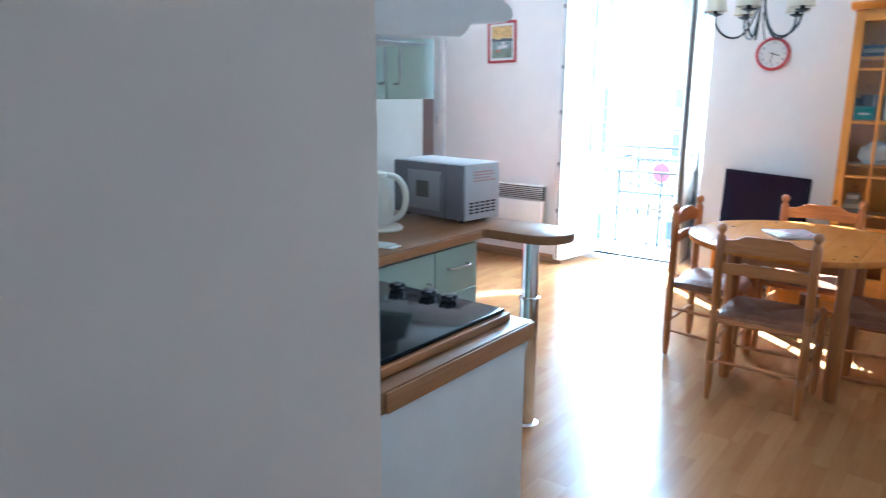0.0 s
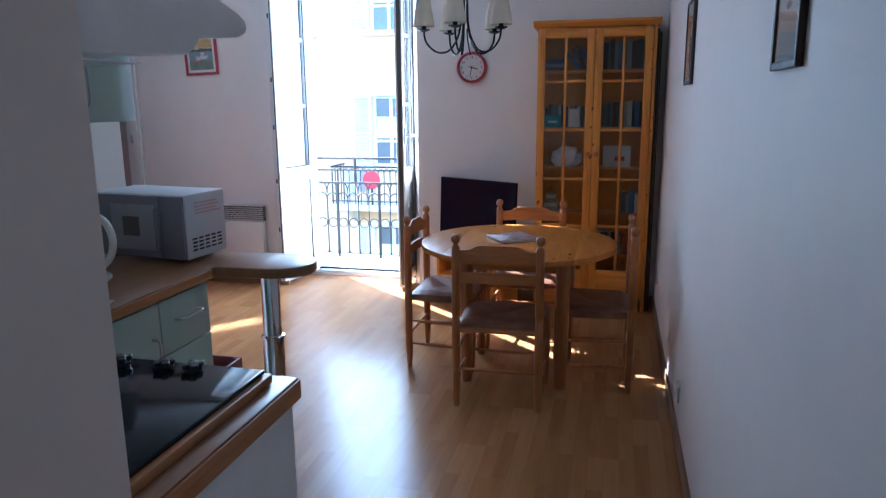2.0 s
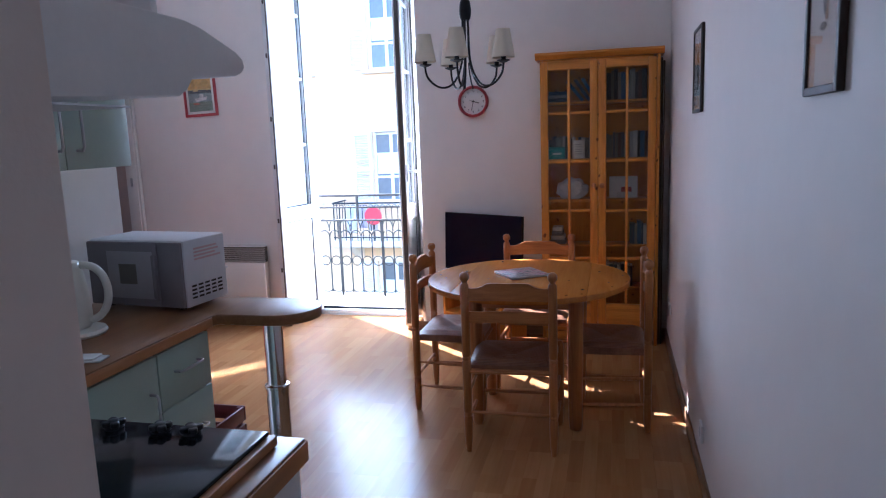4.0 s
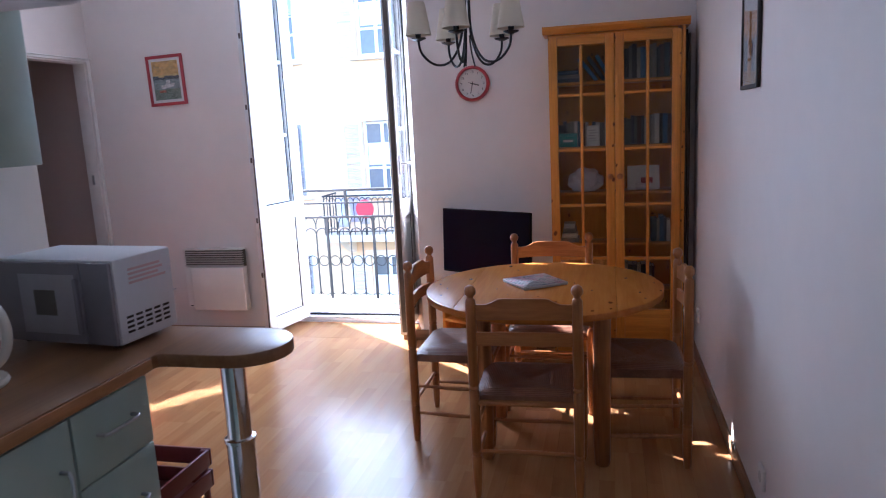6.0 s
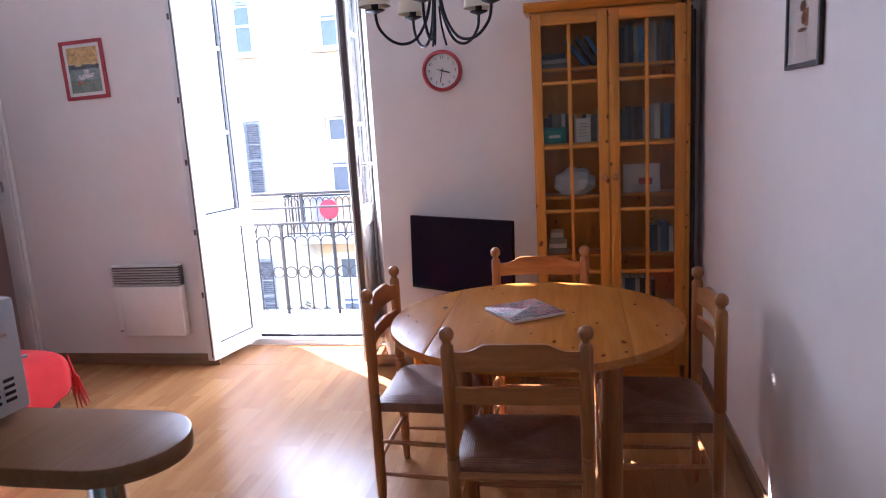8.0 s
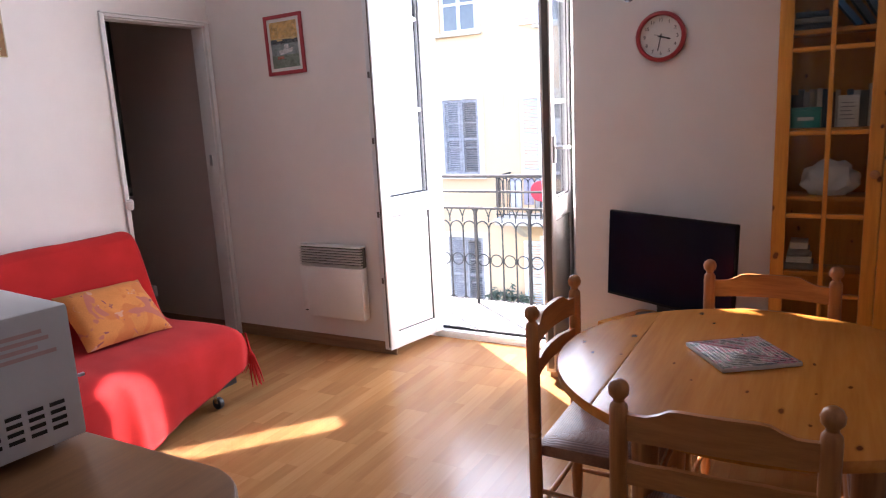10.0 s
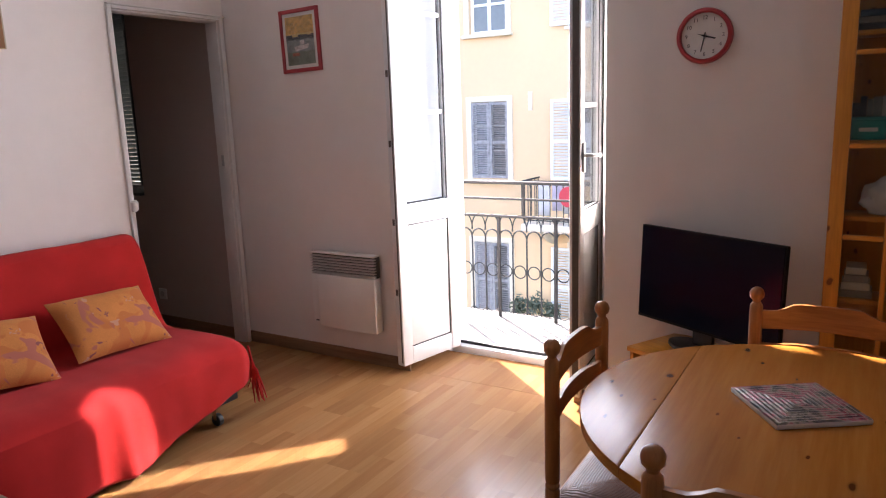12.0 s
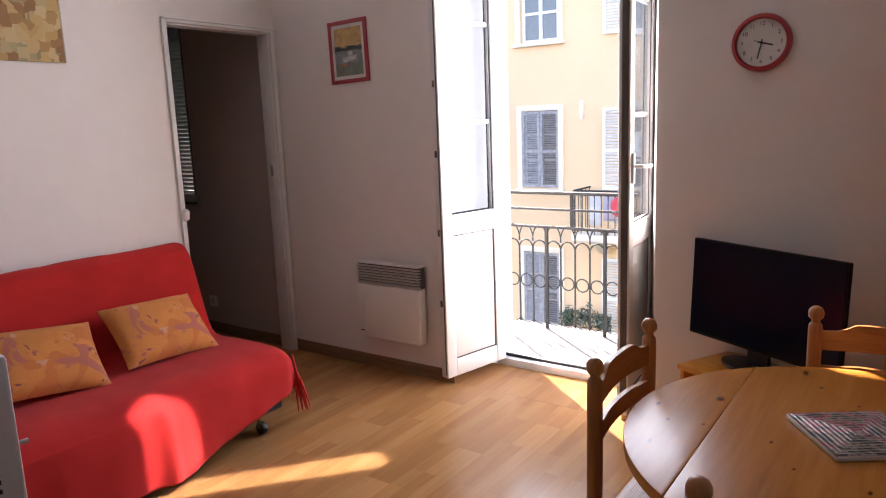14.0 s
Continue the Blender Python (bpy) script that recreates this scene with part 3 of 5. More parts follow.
def dining_chair():
    c = thing("dining_chair", (0, 0, 0), "dark-stained ladder-back chair with woven rush seat", "chair", "chairs round the table")
    hw, hf, dep, top = 0.203, 0.215, 0.37, 0.882
    for x in (-hw, hw):
        part("back_post", turned(B(), x, 0, 0, top, 0.0205), M_CHAIR, c)
    for x in (-hf, hf):
        bm = B()
        lathe(bm, [(0.013, 0), (0.018, 0.06), (0.020, 0.14), (0.0165, 0.147), (0.020, 0.154), (0.020, 0.41), (0.018, 0.44), (0.010, 0.455)], x, dep, 12)
        part("front_leg", bm, M_CHAIR, c)
    part("top_slat", slat(0.007, 0.745, 0.806, hw - 0.012, 0.027, 0.018), M_CHAIRX, c)
    part("lower_slat", slat(0.007, 0.642, 0.695, hw - 0.012, 0.006, 0.018), M_CHAIRX, c)
    part("seat_rail", tube(B(), [(-hw, 0, 0.405), (hw, 0, 0.405)], 0.013), M_CHAIRX, c)
    part("seat_rail", tube(B(), [(-hf, dep, 0.405), (hf, dep, 0.405)], 0.013), M_CHAIRX, c)
    # rush seat: four cushions meeting at the middle, thick at the rim
    bm = B()
    n = 14
    grid = {}
    for i in range(n + 1):
        for j in range(n + 1):
            u, v = 2 * i / n - 1, 2 * j / n - 1
            half = hw + (hf - hw) * (v + 1) / 2 - 0.006
            r = max(abs(u), abs(v))
            dome = 0.452 - 0.014 * (1 - r) + 0.006 * math.sin(math.pi * r) - (0.018 if r > 0.97 else 0.0)
            crease = 0.006 * max(0, 1 - abs(abs(u) - abs(v)) * 9)
            grid[i, j] = (u * half, 0.19 + v * (dep / 2 - 0.002), dome - crease)
    tv = {k: bm.verts.new(p) for k, p in grid.items()}
    bv = {k: bm.verts.new((p[0], p[1], 0.398)) for k, p in grid.items()}
    for i in range(n):
        for j in range(n):
            bm.faces.new((tv[i, j], tv[i + 1, j], tv[i + 1, j + 1], tv[i, j + 1]))
            bm.faces.new((bv[i, j], bv[i, j + 1], bv[i + 1, j + 1], bv[i + 1, j]))
    for i in range(n):
        for a, b in (((i, 0), (i + 1, 0)), ((i + 1, n), (i, n)), ((0, i + 1), (0, i)), ((n, i), (n, i + 1))):
            bm.faces.new((tv[b], tv[a], bv[a], bv[b]))
    part("seat", bm, M_RUSH, c, "woven brown rush seat")
    for z in (0.135, 0.27):
        for s in (-1, 1):
            part("side_stretcher", tube(B(), [(s * hw, 0, z + 0.01), (s * (hw + hf) / 2 * 1.01, dep / 2, z + 0.005), (s * hf, dep, z)], [0.007, 0.0105, 0.007]), M_CHAIR, c)
    part("back_stretcher", tube(B(), [(-hw, 0, 0.20), (0, 0, 0.20), (hw, 0, 0.20)], [0.007, 0.0105, 0.007]), M_CHAIRX, c)
    for z in (0.17, 0.30):
        part("front_stretcher", tube(B(), [(-hf, dep, z), (0, dep, z), (hf, dep, z)], [0.007, 0.0105, 0.007]), M_CHAIRX, c)
    return c


chair = dining_chair()
chair.matrix_world = pose(-0.50, 3.605, 0, 0, 0, 1.5)
copy_thing(chair, pose(-1.085, 4.27, 0, 0, 0, -90))
copy_thing(chair, pose(0.135, 4.155, 0, 0, 0, 91))
copy_thing(chair, pose(-0.485, 4.835, 0, 0, 0, 180))

TX, TY, TR = -0.475, 4.15, 0.53


def dining_table():
    t = thing("dining_table", (TX, TY, 0), "round knotty pine table with two drop-leaf seams", "table")
    cuts = (-TR, -0.33, 0.325, TR)
    for i, (a, b) in enumerate(zip(cuts, cuts[1:])):
        a2, b2 = a + (0.0004 if i else 0), b - (0.0004 if i < 2 else 0)
        n = 28
        xs = [a2 + (b2 - a2) * k / n for k in range(n + 1)]
        if i == 0:
            xs = [b2 - (b2 - a2) * math.sin(math.pi / 2 * k / n) for k in range(n, -1, -1)]
        if i == 2:
            xs = [a2 + (b2 - a2) * math.sin(math.pi / 2 * k / n) for k in range(n + 1)]
        up = [(x, math.sqrt(max(0, TR * TR - x * x))) for x in xs]
        dn = [(x, -y) for x, y in reversed(up)]
        out = []
        for p in up + dn:
            if not out or (abs(p[0] - out[-1][0]) + abs(p[1] - out[-1][1])) > 1e-5:
                out.append(p)
        if abs(out[0][0] - out[-1][0]) + abs(out[0][1] - out[-1][1]) < 1e-5:
            out.pop()
        part("tabletop_leaf" if i != 1 else "tabletop", prism(B(), out, 0.722, 0.75, "z", 0.0018), M_TABLE, t)
    for x in (-0.245, 0.265):
        for y in (-0.215, 0.215):
            bm = B()
            lathe(bm, [(0.024, 0), (0.030, 0.02), (0.034, 0.3), (0.036, 0.55), (0.038, 0.721)], x, y, 16)
            part("leg", bm, M_CHAIR, t)
    for y in (-0.215, 0.215):
        part("apron", box(B(), -0.215, y - 0.011, 0.63, 0.235, y + 0.011, 0.721, 0.003), M_CHAIRX, t)
    for x in (-0.245, 0.265):
        part("apron", box(B(), x - 0.011, -0.19, 0.63, x + 0.011, 0.19, 0.721, 0.003), M_CHAIR, t)


dining_table()


# ---- glazed cabinet ----
def glazed_cabinet():
    x0, x1, y0, y1, top = -0.525, 0.245, 5.43, 5.618, 1.99
    c = thing("glazed_cabinet", (-0.14, 5.52, 0), "tall varnished pine cabinet with two glazed doors", "cabinet")
    ox, oy = 0.14, -5.52

    def bx(*b, bev=0.003):
        return box(B(), b[0] + ox, b[1] + oy, b[2], b[3] + ox, b[4] + oy, b[5], bev)
    part("side", bx(x0, y0, 0.0, x0 + 0.02, y1, top), M_PINE, c)
    part("side", bx(x1 + 0.001, y0 - 0.01, 0.0, x1 + 0.022, y1, top), M_PINE, c)
    part("back", bx(x0 + 0.02, y1 - 0.008, 0.0, x1 - 0.02, y1, top, bev=0), M_PINE, c)
    part("top_board", bx(x0 + 0.02, y0, top - 0.02, x1 - 0.02, y1 - 0.008, top), M_PINEX, c)
    part("plinth", bx(x0 + 0.02, y0 + 0.004, 0.0, x1 - 0.02, y0 + 0.022, 0.09), M_PINEX, c)
    part("cornice", prism(B(), [(y0 - 0.045 + oy, top + 0.045), (y0 - 0.045 + oy, top + 0.03), (y0 - 0.015 + oy, top + 0.001), (y1 + oy, top + 0.001), (y1 + oy, top + 0.045)], x0 - 0.03 + ox, x1 + 0.046 + ox, "x", 0.003), M_PINEX, c, "moulded pine cornice")
    for z in (0.10, 0.40, 0.70, 1.02, 1.30, 1.69):
        part("shelf", bx(x0 + 0.021, y0 + 0.01, z, x1 - 0.021, y1 - 0.009, z + 0.018), M_PINEX, c)
    cut = -0.135
    for name, a, b in (("left_door", x0 + 0.002, cut - 0.002), ("right_door", cut + 0.002, x1 - 0.002)):
        d = thing(name, Matrix.Identity(4), "", "")
        d.parent = c
        f, z0, z1 = 0.052, 0.10, 1.975
        yf, yb = y0 - 0.022, y0 - 0.002
        part("stile", bx(a, yf, z0, a + f, yb, z1), M_PINE, d)
        part("stile", bx(b - f, yf, z0, b, yb, z1), M_PINE, d)
        part("rail", bx(a + f, yf, z1 - 0.055, b - f, yb, z1), M_PINEX, d)
        part("rail", bx(a + f, yf, z0, b - f, yb, 0.30), M_PINEX, d)
        xm = (a + b) / 2
        part("mullion", bx(xm - 0.009, yf, 0.30, xm + 0.009, yb, z1 - 0.055), M_PINE, d)
        zs = (0.30, 0.625, 0.96, 1.30, 1.63, z1 - 0.055)
        for z in zs[1:-1]:
            for p, q in ((a + f, xm - 0.009), (xm + 0.009, b - f)):
                part("glazing_bar", bx(p, yf, z - 0.009, q, yb, z + 0.009), M_PINEX, d)
        for p, q in zip(zs, zs[1:]):
            for u, v in ((a + f, xm - 0.009), (xm + 0.009, b - f)):
                g = part("pane", bx(u, yf + 0.009, p + 0.009, v, yf + 0.012, q - 0.009, bev=0), M_CABGLASS, d, smooth=False)
                g.visible_shadow = False
        kx = (b - 0.026 if name == "left_door" else a + 0.026) + ox
        part("knob", lathe(B(), [(0.008, 0), (0.009, 0.012), (0.017, 0.02), (0.018, 0.028), (0.010, 0.034)], 0, 0, 14, Matrix.Translation((kx, yf + oy, 1.135)) @ Matrix.Rotation(radians(90), 4, "X")), M_CHAIR, d, "round dark wooden knob")
    return c


glazed_cabinet()


def cabinet_contents():
    rng = random.Random(4)
    tones = [(0.03, 0.035, 0.045), (0.08, 0.10, 0.13), (0.30, 0.29, 0.26), (0.05, 0.10, 0.16), (0.16, 0.16, 0.15), (0.10, 0.05, 0.04), (0.42, 0.40, 0.36), (0.03, 0.06, 0.07), (0.62, 0.60, 0.55), (0.06, 0.16, 0.30), (0.50, 0.46, 0.40)]
    mats = [plain("book_cover_tone", t, 0.5, 0, 0.12) for t in tones]
    pages = plain("book_pages", (0.62, 0.58, 0.48), 0.8)

    def book(x, y, z, w, h, d, lean=0.0, flat=False):
        m = rng.choice(mats)
        b = thing("book", pose(x, y, z, 0, lean, 0), "closed book with a worn cover standing on a shelf", "book", "books in the cabinet")
        bm = B()
        box(bm, -w / 2, -d / 2, 0, -w / 2 + 0.002, d / 2, h)
        box(bm, w / 2 - 0.002, -d / 2, 0, w / 2, d / 2, h)
        box(bm, -w / 2 + 0.002, -d / 2, 0, w / 2 - 0.002, -d / 2 + 0.002, h)
        part("cover", bm, m, b, smooth=False)
        part("page_block", box(B(), -w / 2 + 0.002, -d / 2 + 0.003, 0.003, w / 2 - 0.002, d / 2 - 0.004, h - 0.003), pages, b, smooth=False)
    for z, runs in ((1.319, ((-0.49, -0.30, 0.15), (-0.27, -0.17, 0.16), (-0.08, 0.055, 0.17), (0.075, 0.19, 0.19))), (1.709, ((-0.08, 0.055, 0.19), (0.07, 0.18, 0.2))), (0.719, ((0.08, 0.18, 0.15),)), (0.419, ((-0.08, 0.1, 0.16),))):
        for a, b, h in runs:
            x = a
            while x < b:
                w = rng.uniform(0.014, 0.032)
                book(x + w / 2, 5.53, z, w, h * rng.uniform(0.88, 1.06), 0.12)
                x += w + 0.001
    for k, (x, lean) in enumerate(((-0.30, -38), (-0.255, -34), (-0.215, -30))):
        book(x + 0.06, 5.53, 1.713, 0.022, 0.17, 0.12, lean)
    for k in range(3):
        b = solid("lying_book", box(B(), -0.48 + 0.006 * k, 5.46, 1.709 + 0.024 * k, -0.33 - 0.01 * k, 5.58, 1.731 + 0.024 * k, 0.002), mats[k + 1], "closed book lying flat on a cabinet shelf", "book", group="books in the cabinet")
        at_base(b)
    for k in range(4):
        b = solid("lying_book", box(B(), -0.47 + 0.006 * k, 5.46, 0.719 + 0.03 * k, -0.36 - 0.008 * k, 5.58, 0.747 + 0.03 * k, 0.002), pages if k % 2 else mats[2], "pale book lying flat on a low cabinet shelf", "book", group="books in the cabinet")
        at_base(b)
    teal = thing("teal_box", (-0.415, 5.475, 1.319), "small teal tin box on the cabinet shelf", "box")
    part("body", box(B(), -0.055, -0.022, 0, 0.055, 0.022, 0.07, 0.004), plain("teal_tin", (0.03, 0.33, 0.30), 0.4), teal)
    part("lid", box(B(), -0.057, -0.024, 0.07, 0.057, 0.024, 0.083, 0.004), plain("teal_tin_lid", (0.03, 0.30, 0.28), 0.4), teal)
    part("label_bar", box(B(), -0.03, -0.0235, 0.03, 0.03, -0.0225, 0.044), M_PAPER, teal)
    wb = thing("white_box", (-0.265, 5.475, 1.319), "white upright carton on the cabinet shelf", "box")
    part("carton", box(B(), -0.036, -0.02, 0, 0.036, 0.02, 0.125, 0.003), M_PAPER, wb)
    bm = B()
    for k in range(5):
        box(bm, -0.026, -0.0215, 0.03 + 0.016 * k, 0.024 - 0.006 * (k % 3), -0.0205, 0.034 + 0.016 * k)
    part("print_bars", bm, plain("grey_print", (0.35, 0.35, 0.36), 0.8), wb, smooth=False)
    # crumpled white plastic bag
    bm = B()
    bmesh.ops.create_icosphere(bm, subdivisions=4, radius=1.0)
    for v in bm.verts:
        n1 = noise.noise(v.co * 2.3) * 0.22 + noise.noise(v.co * 6.1) * 0.09
        s = 1 + n1
        v.co = Vector((v.co.x * 0.105 * s, v.co.y * 0.05 * s, max(-0.062, v.co.z * 0.08 * s)))
    m, nt, b = nodes_of("thin_white_plastic", 0.35)
    b.inputs["Base Color"].default_value = (0.74, 0.75, 0.76, 1)
    bag = solid("plastic_bag", bm, m, "crumpled white plastic carrier bag on a shelf", "bag")
    bag.matrix_world = pose(-0.315, 5.51, 1.038 + 0.062)
    at_base(bag)
    pl = thing("plate_stack", (0.03, 5.545, 1.038), "stack of white plates on the cabinet shelf", "plates")
    for k in range(5):
        part("plate", lathe(B(), [(0.04, 0.009 * k), (0.05, 0.009 * k + 0.001), (0.062, 0.009 * k + 0.006), (0.06, 0.009 * k + 0.0075), (0.038, 0.009 * k + 0.004)], 0, 0, 24), M_PAPER, pl)
    yb = thing("yellow_box", (-0.42, 5.49, 0.418), "small yellow carton on a low cabinet shelf", "box")
    part("carton", box(B(), -0.04, -0.03, 0, 0.04, 0.03, 0.05, 0.002), plain("yellow_card", (0.62, 0.46, 0.16), 0.7), yb)
    part("flap", box(B(), -0.039, -0.0305, 0.0505, 0.039, 0.0305, 0.053, 0.001), plain("yellow_card_flap", (0.66, 0.52, 0.22), 0.7), yb)
    pr = thing("leaning_print", pose(0.04, 5.50, 1.039, -12, 0, 0), "white printed sheet leaning inside the cabinet", "paper")
    part("sheet", box(B(), -0.10, -0.002, 0, 0.09, 0.002, 0.15), M_PAPER, pr, smooth=False)
    part("print", box(B(), -0.02, -0.0035, 0.04, 0.05, -0.0025, 0.075), plain("red_print", (0.40, 0.10, 0.12), 0.8), pr, smooth=False)


cabinet_contents()


# ---- television corner ----
def tv_stand():
    s = thing("tv_stand", pose(-0.945, 5.385, 0, 0, 0, -28), "low pine television stand set across the corner", "stand")
    w, d, h = 0.275, 0.165, 0.43
    part("top", box(B(), -w, -d, h - 0.022, w, d, h, 0.004), M_PINEX, s)
    for x in (-w + 0.02, w - 0.02):
        part("side", box(B(), x - 0.01, -d + 0.01, 0, x + 0.01, d - 0.01, h - 0.023, 0.003), M_PINE, s)
    for z in (0.05, 0.22):
        part("shelf", box(B(), -w + 0.031, -d + 0.01, z, w - 0.031, d - 0.01, z + 0.018, 0.002), M_PINEX, s)


tv_stand()


def television():
    t = thing("television", pose(-0.968, 5.42, 0.43, 0, 0, -28.5), "black flat-screen television on a pine stand", "television")
    w, z0, z1 = 0.358, 0.08, 0.508
    tilt = pose(0, 0, 0, -2.5, 0, 0)
    part("casing", box(B(), -w, 0.002, z0, w, 0.024, z1, 0.004), M_TVBLACK, t).matrix_local = tilt
    part("screen", box(B(), -w + 0.006, -0.002, z0 + 0.014, w - 0.006, 0.0015, z1 - 0.006, 0.0), M_SCREEN, t, "switched-off glossy screen", False).matrix_local = tilt
    part("rear_hump", box(B(), -0.22, 0.0245, z0 + 0.03, 0.22, 0.055, z0 + 0.25, 0.012), M_BLACK, t).matrix_local = tilt
    part("neck", box(B(), -0.05, 0.012, 0.02, 0.05, 0.035, 0.085, 0.005), M_BLACK, t)
    part("base", prism(B(), [(0.17 * math.cos(a), 0.02 + 0.09 * math.sin(a)) for a in [2 * math.pi * k / 32 for k in range(32)]], 0.0, 0.018, "z", 0.005), M_BLACK, t)


television()


def wall_clock():
    c = thing("wall_clock", pose(-1.03, YW - 0.001, 1.747, 90, 0, 0), "round wall clock with red rim and white face", "clock")
    m = Matrix.Identity(4)
    ring = B()
    lathe(ring, [(0.094, 0.012), (0.094, 0.032), (0.099, 0.038), (0.109, 0.034), (0.114, 0.02), (0.112, 0.0)], 0, 0, 48)
    part("rim", ring, M_REDPAINT, c, "glossy red rim")
    part("face", lathe(B(), [(0.0935, 0.001), (0.0935, 0.014)], 0, 0, 48), M_PAPER, c)
    for k in range(1, 13):
        cu = bpy.data.curves.new("numeral", "FONT")
        cu.body, cu.size, cu.align_x, cu.align_y, cu.extrude = str(k), 0.022, "CENTER", "CENTER", 0.0004
        tmp = bpy.data.objects.new("numeral", cu)
        scene.collection.objects.link(tmp)
        me = bpy.data.meshes.new_from_object(tmp.evaluated_get(bpy.context.evaluated_depsgraph_get()))
        bpy.data.objects.remove(tmp)
        me.materials.append(M_BLACK)
        a = math.pi / 2 - 2 * math.pi * k / 12
        o = new("numeral", me)
        o.parent = c
        o.matrix_local = Matrix.Translation((0.074 * math.cos(a), 0.074 * math.sin(a), 0.0152))
    for name, deg, ln, wd, z in (("hour_hand", 106, 0.045, 0.0032, 0.019), ("minute_hand", 192, 0.064, 0.0024, 0.021), ("second_hand", 290, 0.03, 0.0012, 0.023)):
        o = part(name, box(B(), -wd, -0.014, 0, wd, ln, 0.0012), M_BLACK, c, smooth=False)
        o.matrix_local = pose(0, 0, z - 0.003, 0, 0, -deg)
    part("hub", lathe(B(), [(0.005, 0.015), (0.005, 0.023)], 0, 0, 12), M_BLACK, c)
    return c


wall_clock()


def picture_frame(name, m, w, h, fw, fmat, art, label, mount=0.03):
    """A framed picture in its own xz plane, facing -y."""
    p = thing(name, m, label, "picture")
    for a in (-w / 2, w / 2 - fw):
        part("frame_side", box(B(), a, -0.015, -h / 2, a + fw, 0, h / 2, 0.003), fmat, p)
    for z in (-h / 2, h / 2 - fw):
        part("frame_rail", box(B(), -w / 2 + fw, -0.015, z, w / 2 - fw, 0, z + fw, 0.003), fmat, p)
    part("mount", box(B(), -w / 2 + fw, -0.008, -h / 2 + fw, w / 2 - fw, -0.002, h / 2 - fw), M_PAPER, p, smooth=False)
    art(p, w - 2 * fw - 2 * mount, h - 2 * fw - 2 * mount)
    g = part("glass", box(B(), -w / 2 + fw, -0.0118, -h / 2 + fw, w / 2 - fw, -0.0108, h / 2 - fw), M_GLASS, p, smooth=False)
    g.visible_shadow = False
    return p


def harbour_art(p, w, h):
    col = {k: plain("print_" + k, c, 0.8, 0, 0.5, 55, 160) for k, c in dict(sky=(0.62, 0.40, 0.14), haze=(0.66, 0.50, 0.22), hills=(0.10, 0.12, 0.13), sea=(0.26, 0.32, 0.32), quay=(0.20, 0.26, 0.20), boat=(0.75, 0.73, 0.70), hull=(0.45, 0.16, 0.10)).items()}
    y = -0.0085

    def bar(k, x0, z0, x1, z1, d):
        part("print_" + k, box(B(), x0 * w / 2, y - d, z0 * h / 2, x1 * w / 2, y - d + 0.0004, z1 * h / 2), col[k], p, smooth=False)
    bar("sky", -1, 0.3, 1, 1, 0.0005)
    bar("haze", -1, 0.1, 1, 0.3, 0.0005)
    bar("sea", -1, -0.45, 1, 0.1, 0.0005)
    bar("quay", -1, -1, 1, -0.45, 0.0005)
    rng = random.Random(2)
    bm = B()
    for k in range(9):
        x = -1 + 0.22 * k
        box(bm, x * w / 2, y - 0.0012, 0.02 * h, (x + 0.24) * w / 2, y - 0.0008, (0.16 + 0.10 * rng.random()) * h / 2)
    part("print_hills", bm, col["hills"], p, smooth=False)
    bm = B()
    prism(bm, [(-0.2 * w, -0.22 * h), (0.26 * w, -0.17 * h), (0.32 * w, -0.08 * h), (-0.22 * w, -0.12 * h)], y - 0.0016, y - 0.0012, "y")
    prism(bm, [(-0.02 * w, -0.1 * h), (0.16 * w, -0.08 * h), (0.14 * w, 0.0), (0.0, 0.0)], y - 0.0016, y - 0.0012, "y")
    part("print_boat", bm, col["boat"], p, smooth=False)
    bar("hull", -0.6, -0.62, -0.1, -0.5, 0.0012)


picture_frame("harbour_picture", pose(-3.268, YW - 0.001, 1.907, 0, -1.5, 0), 0.295, 0.355, 0.022, M_REDPAINT, harbour_art, "small harbour print in a red wooden frame", 0.02)


def figure_art(p, w, h):
    dk = plain("ink", (0.03, 0.03, 0.03), 0.8)
    bm = B()
    for k, (x, z, a, b) in enumerate(((-0.05, 0.30, 0.05, 0.10), (0.0, 0.12, 0.04, 0.14), (-0.03, -0.06, 0.06, 0.08), (0.03, -0.2, 0.05, 0.09), (-0.05, -0.33, 0.09, 0.03))):
        prism(bm, [(x * w + a * w * 2.6 * math.cos(q), z * h + b * h * 0.8 * math.sin(q)) for q in [2 * math.pi * i / 12 for i in range(12)]], -0.0095, -0.0088, "y")
    part("ink_shapes", bm, dk, p, smooth=False)
    part("print_patch", box(B(), 0.06 * w, -0.0092, -0.3 * h, 0.25 * w, -0.0088, -0.1 * h), plain("brown_print", (0.35, 0.17, 0.06), 0.8), p, smooth=False)


for y, z, w_p, h_p, lab in ((1.915, 1.783, 0.22, 0.45, "dark-framed ink print hung on the long white wall"), (3.89, 1.757, 0.31, 0.375, "small dark-framed ink print on the long white wall")):
    picture_frame("ink_print", pose(XR - 0.001, y, z, 0, 0, -90), w_p, h_p, 0.016, M_FRAME_GAPSHADE, figure_art, lab, 0.05)


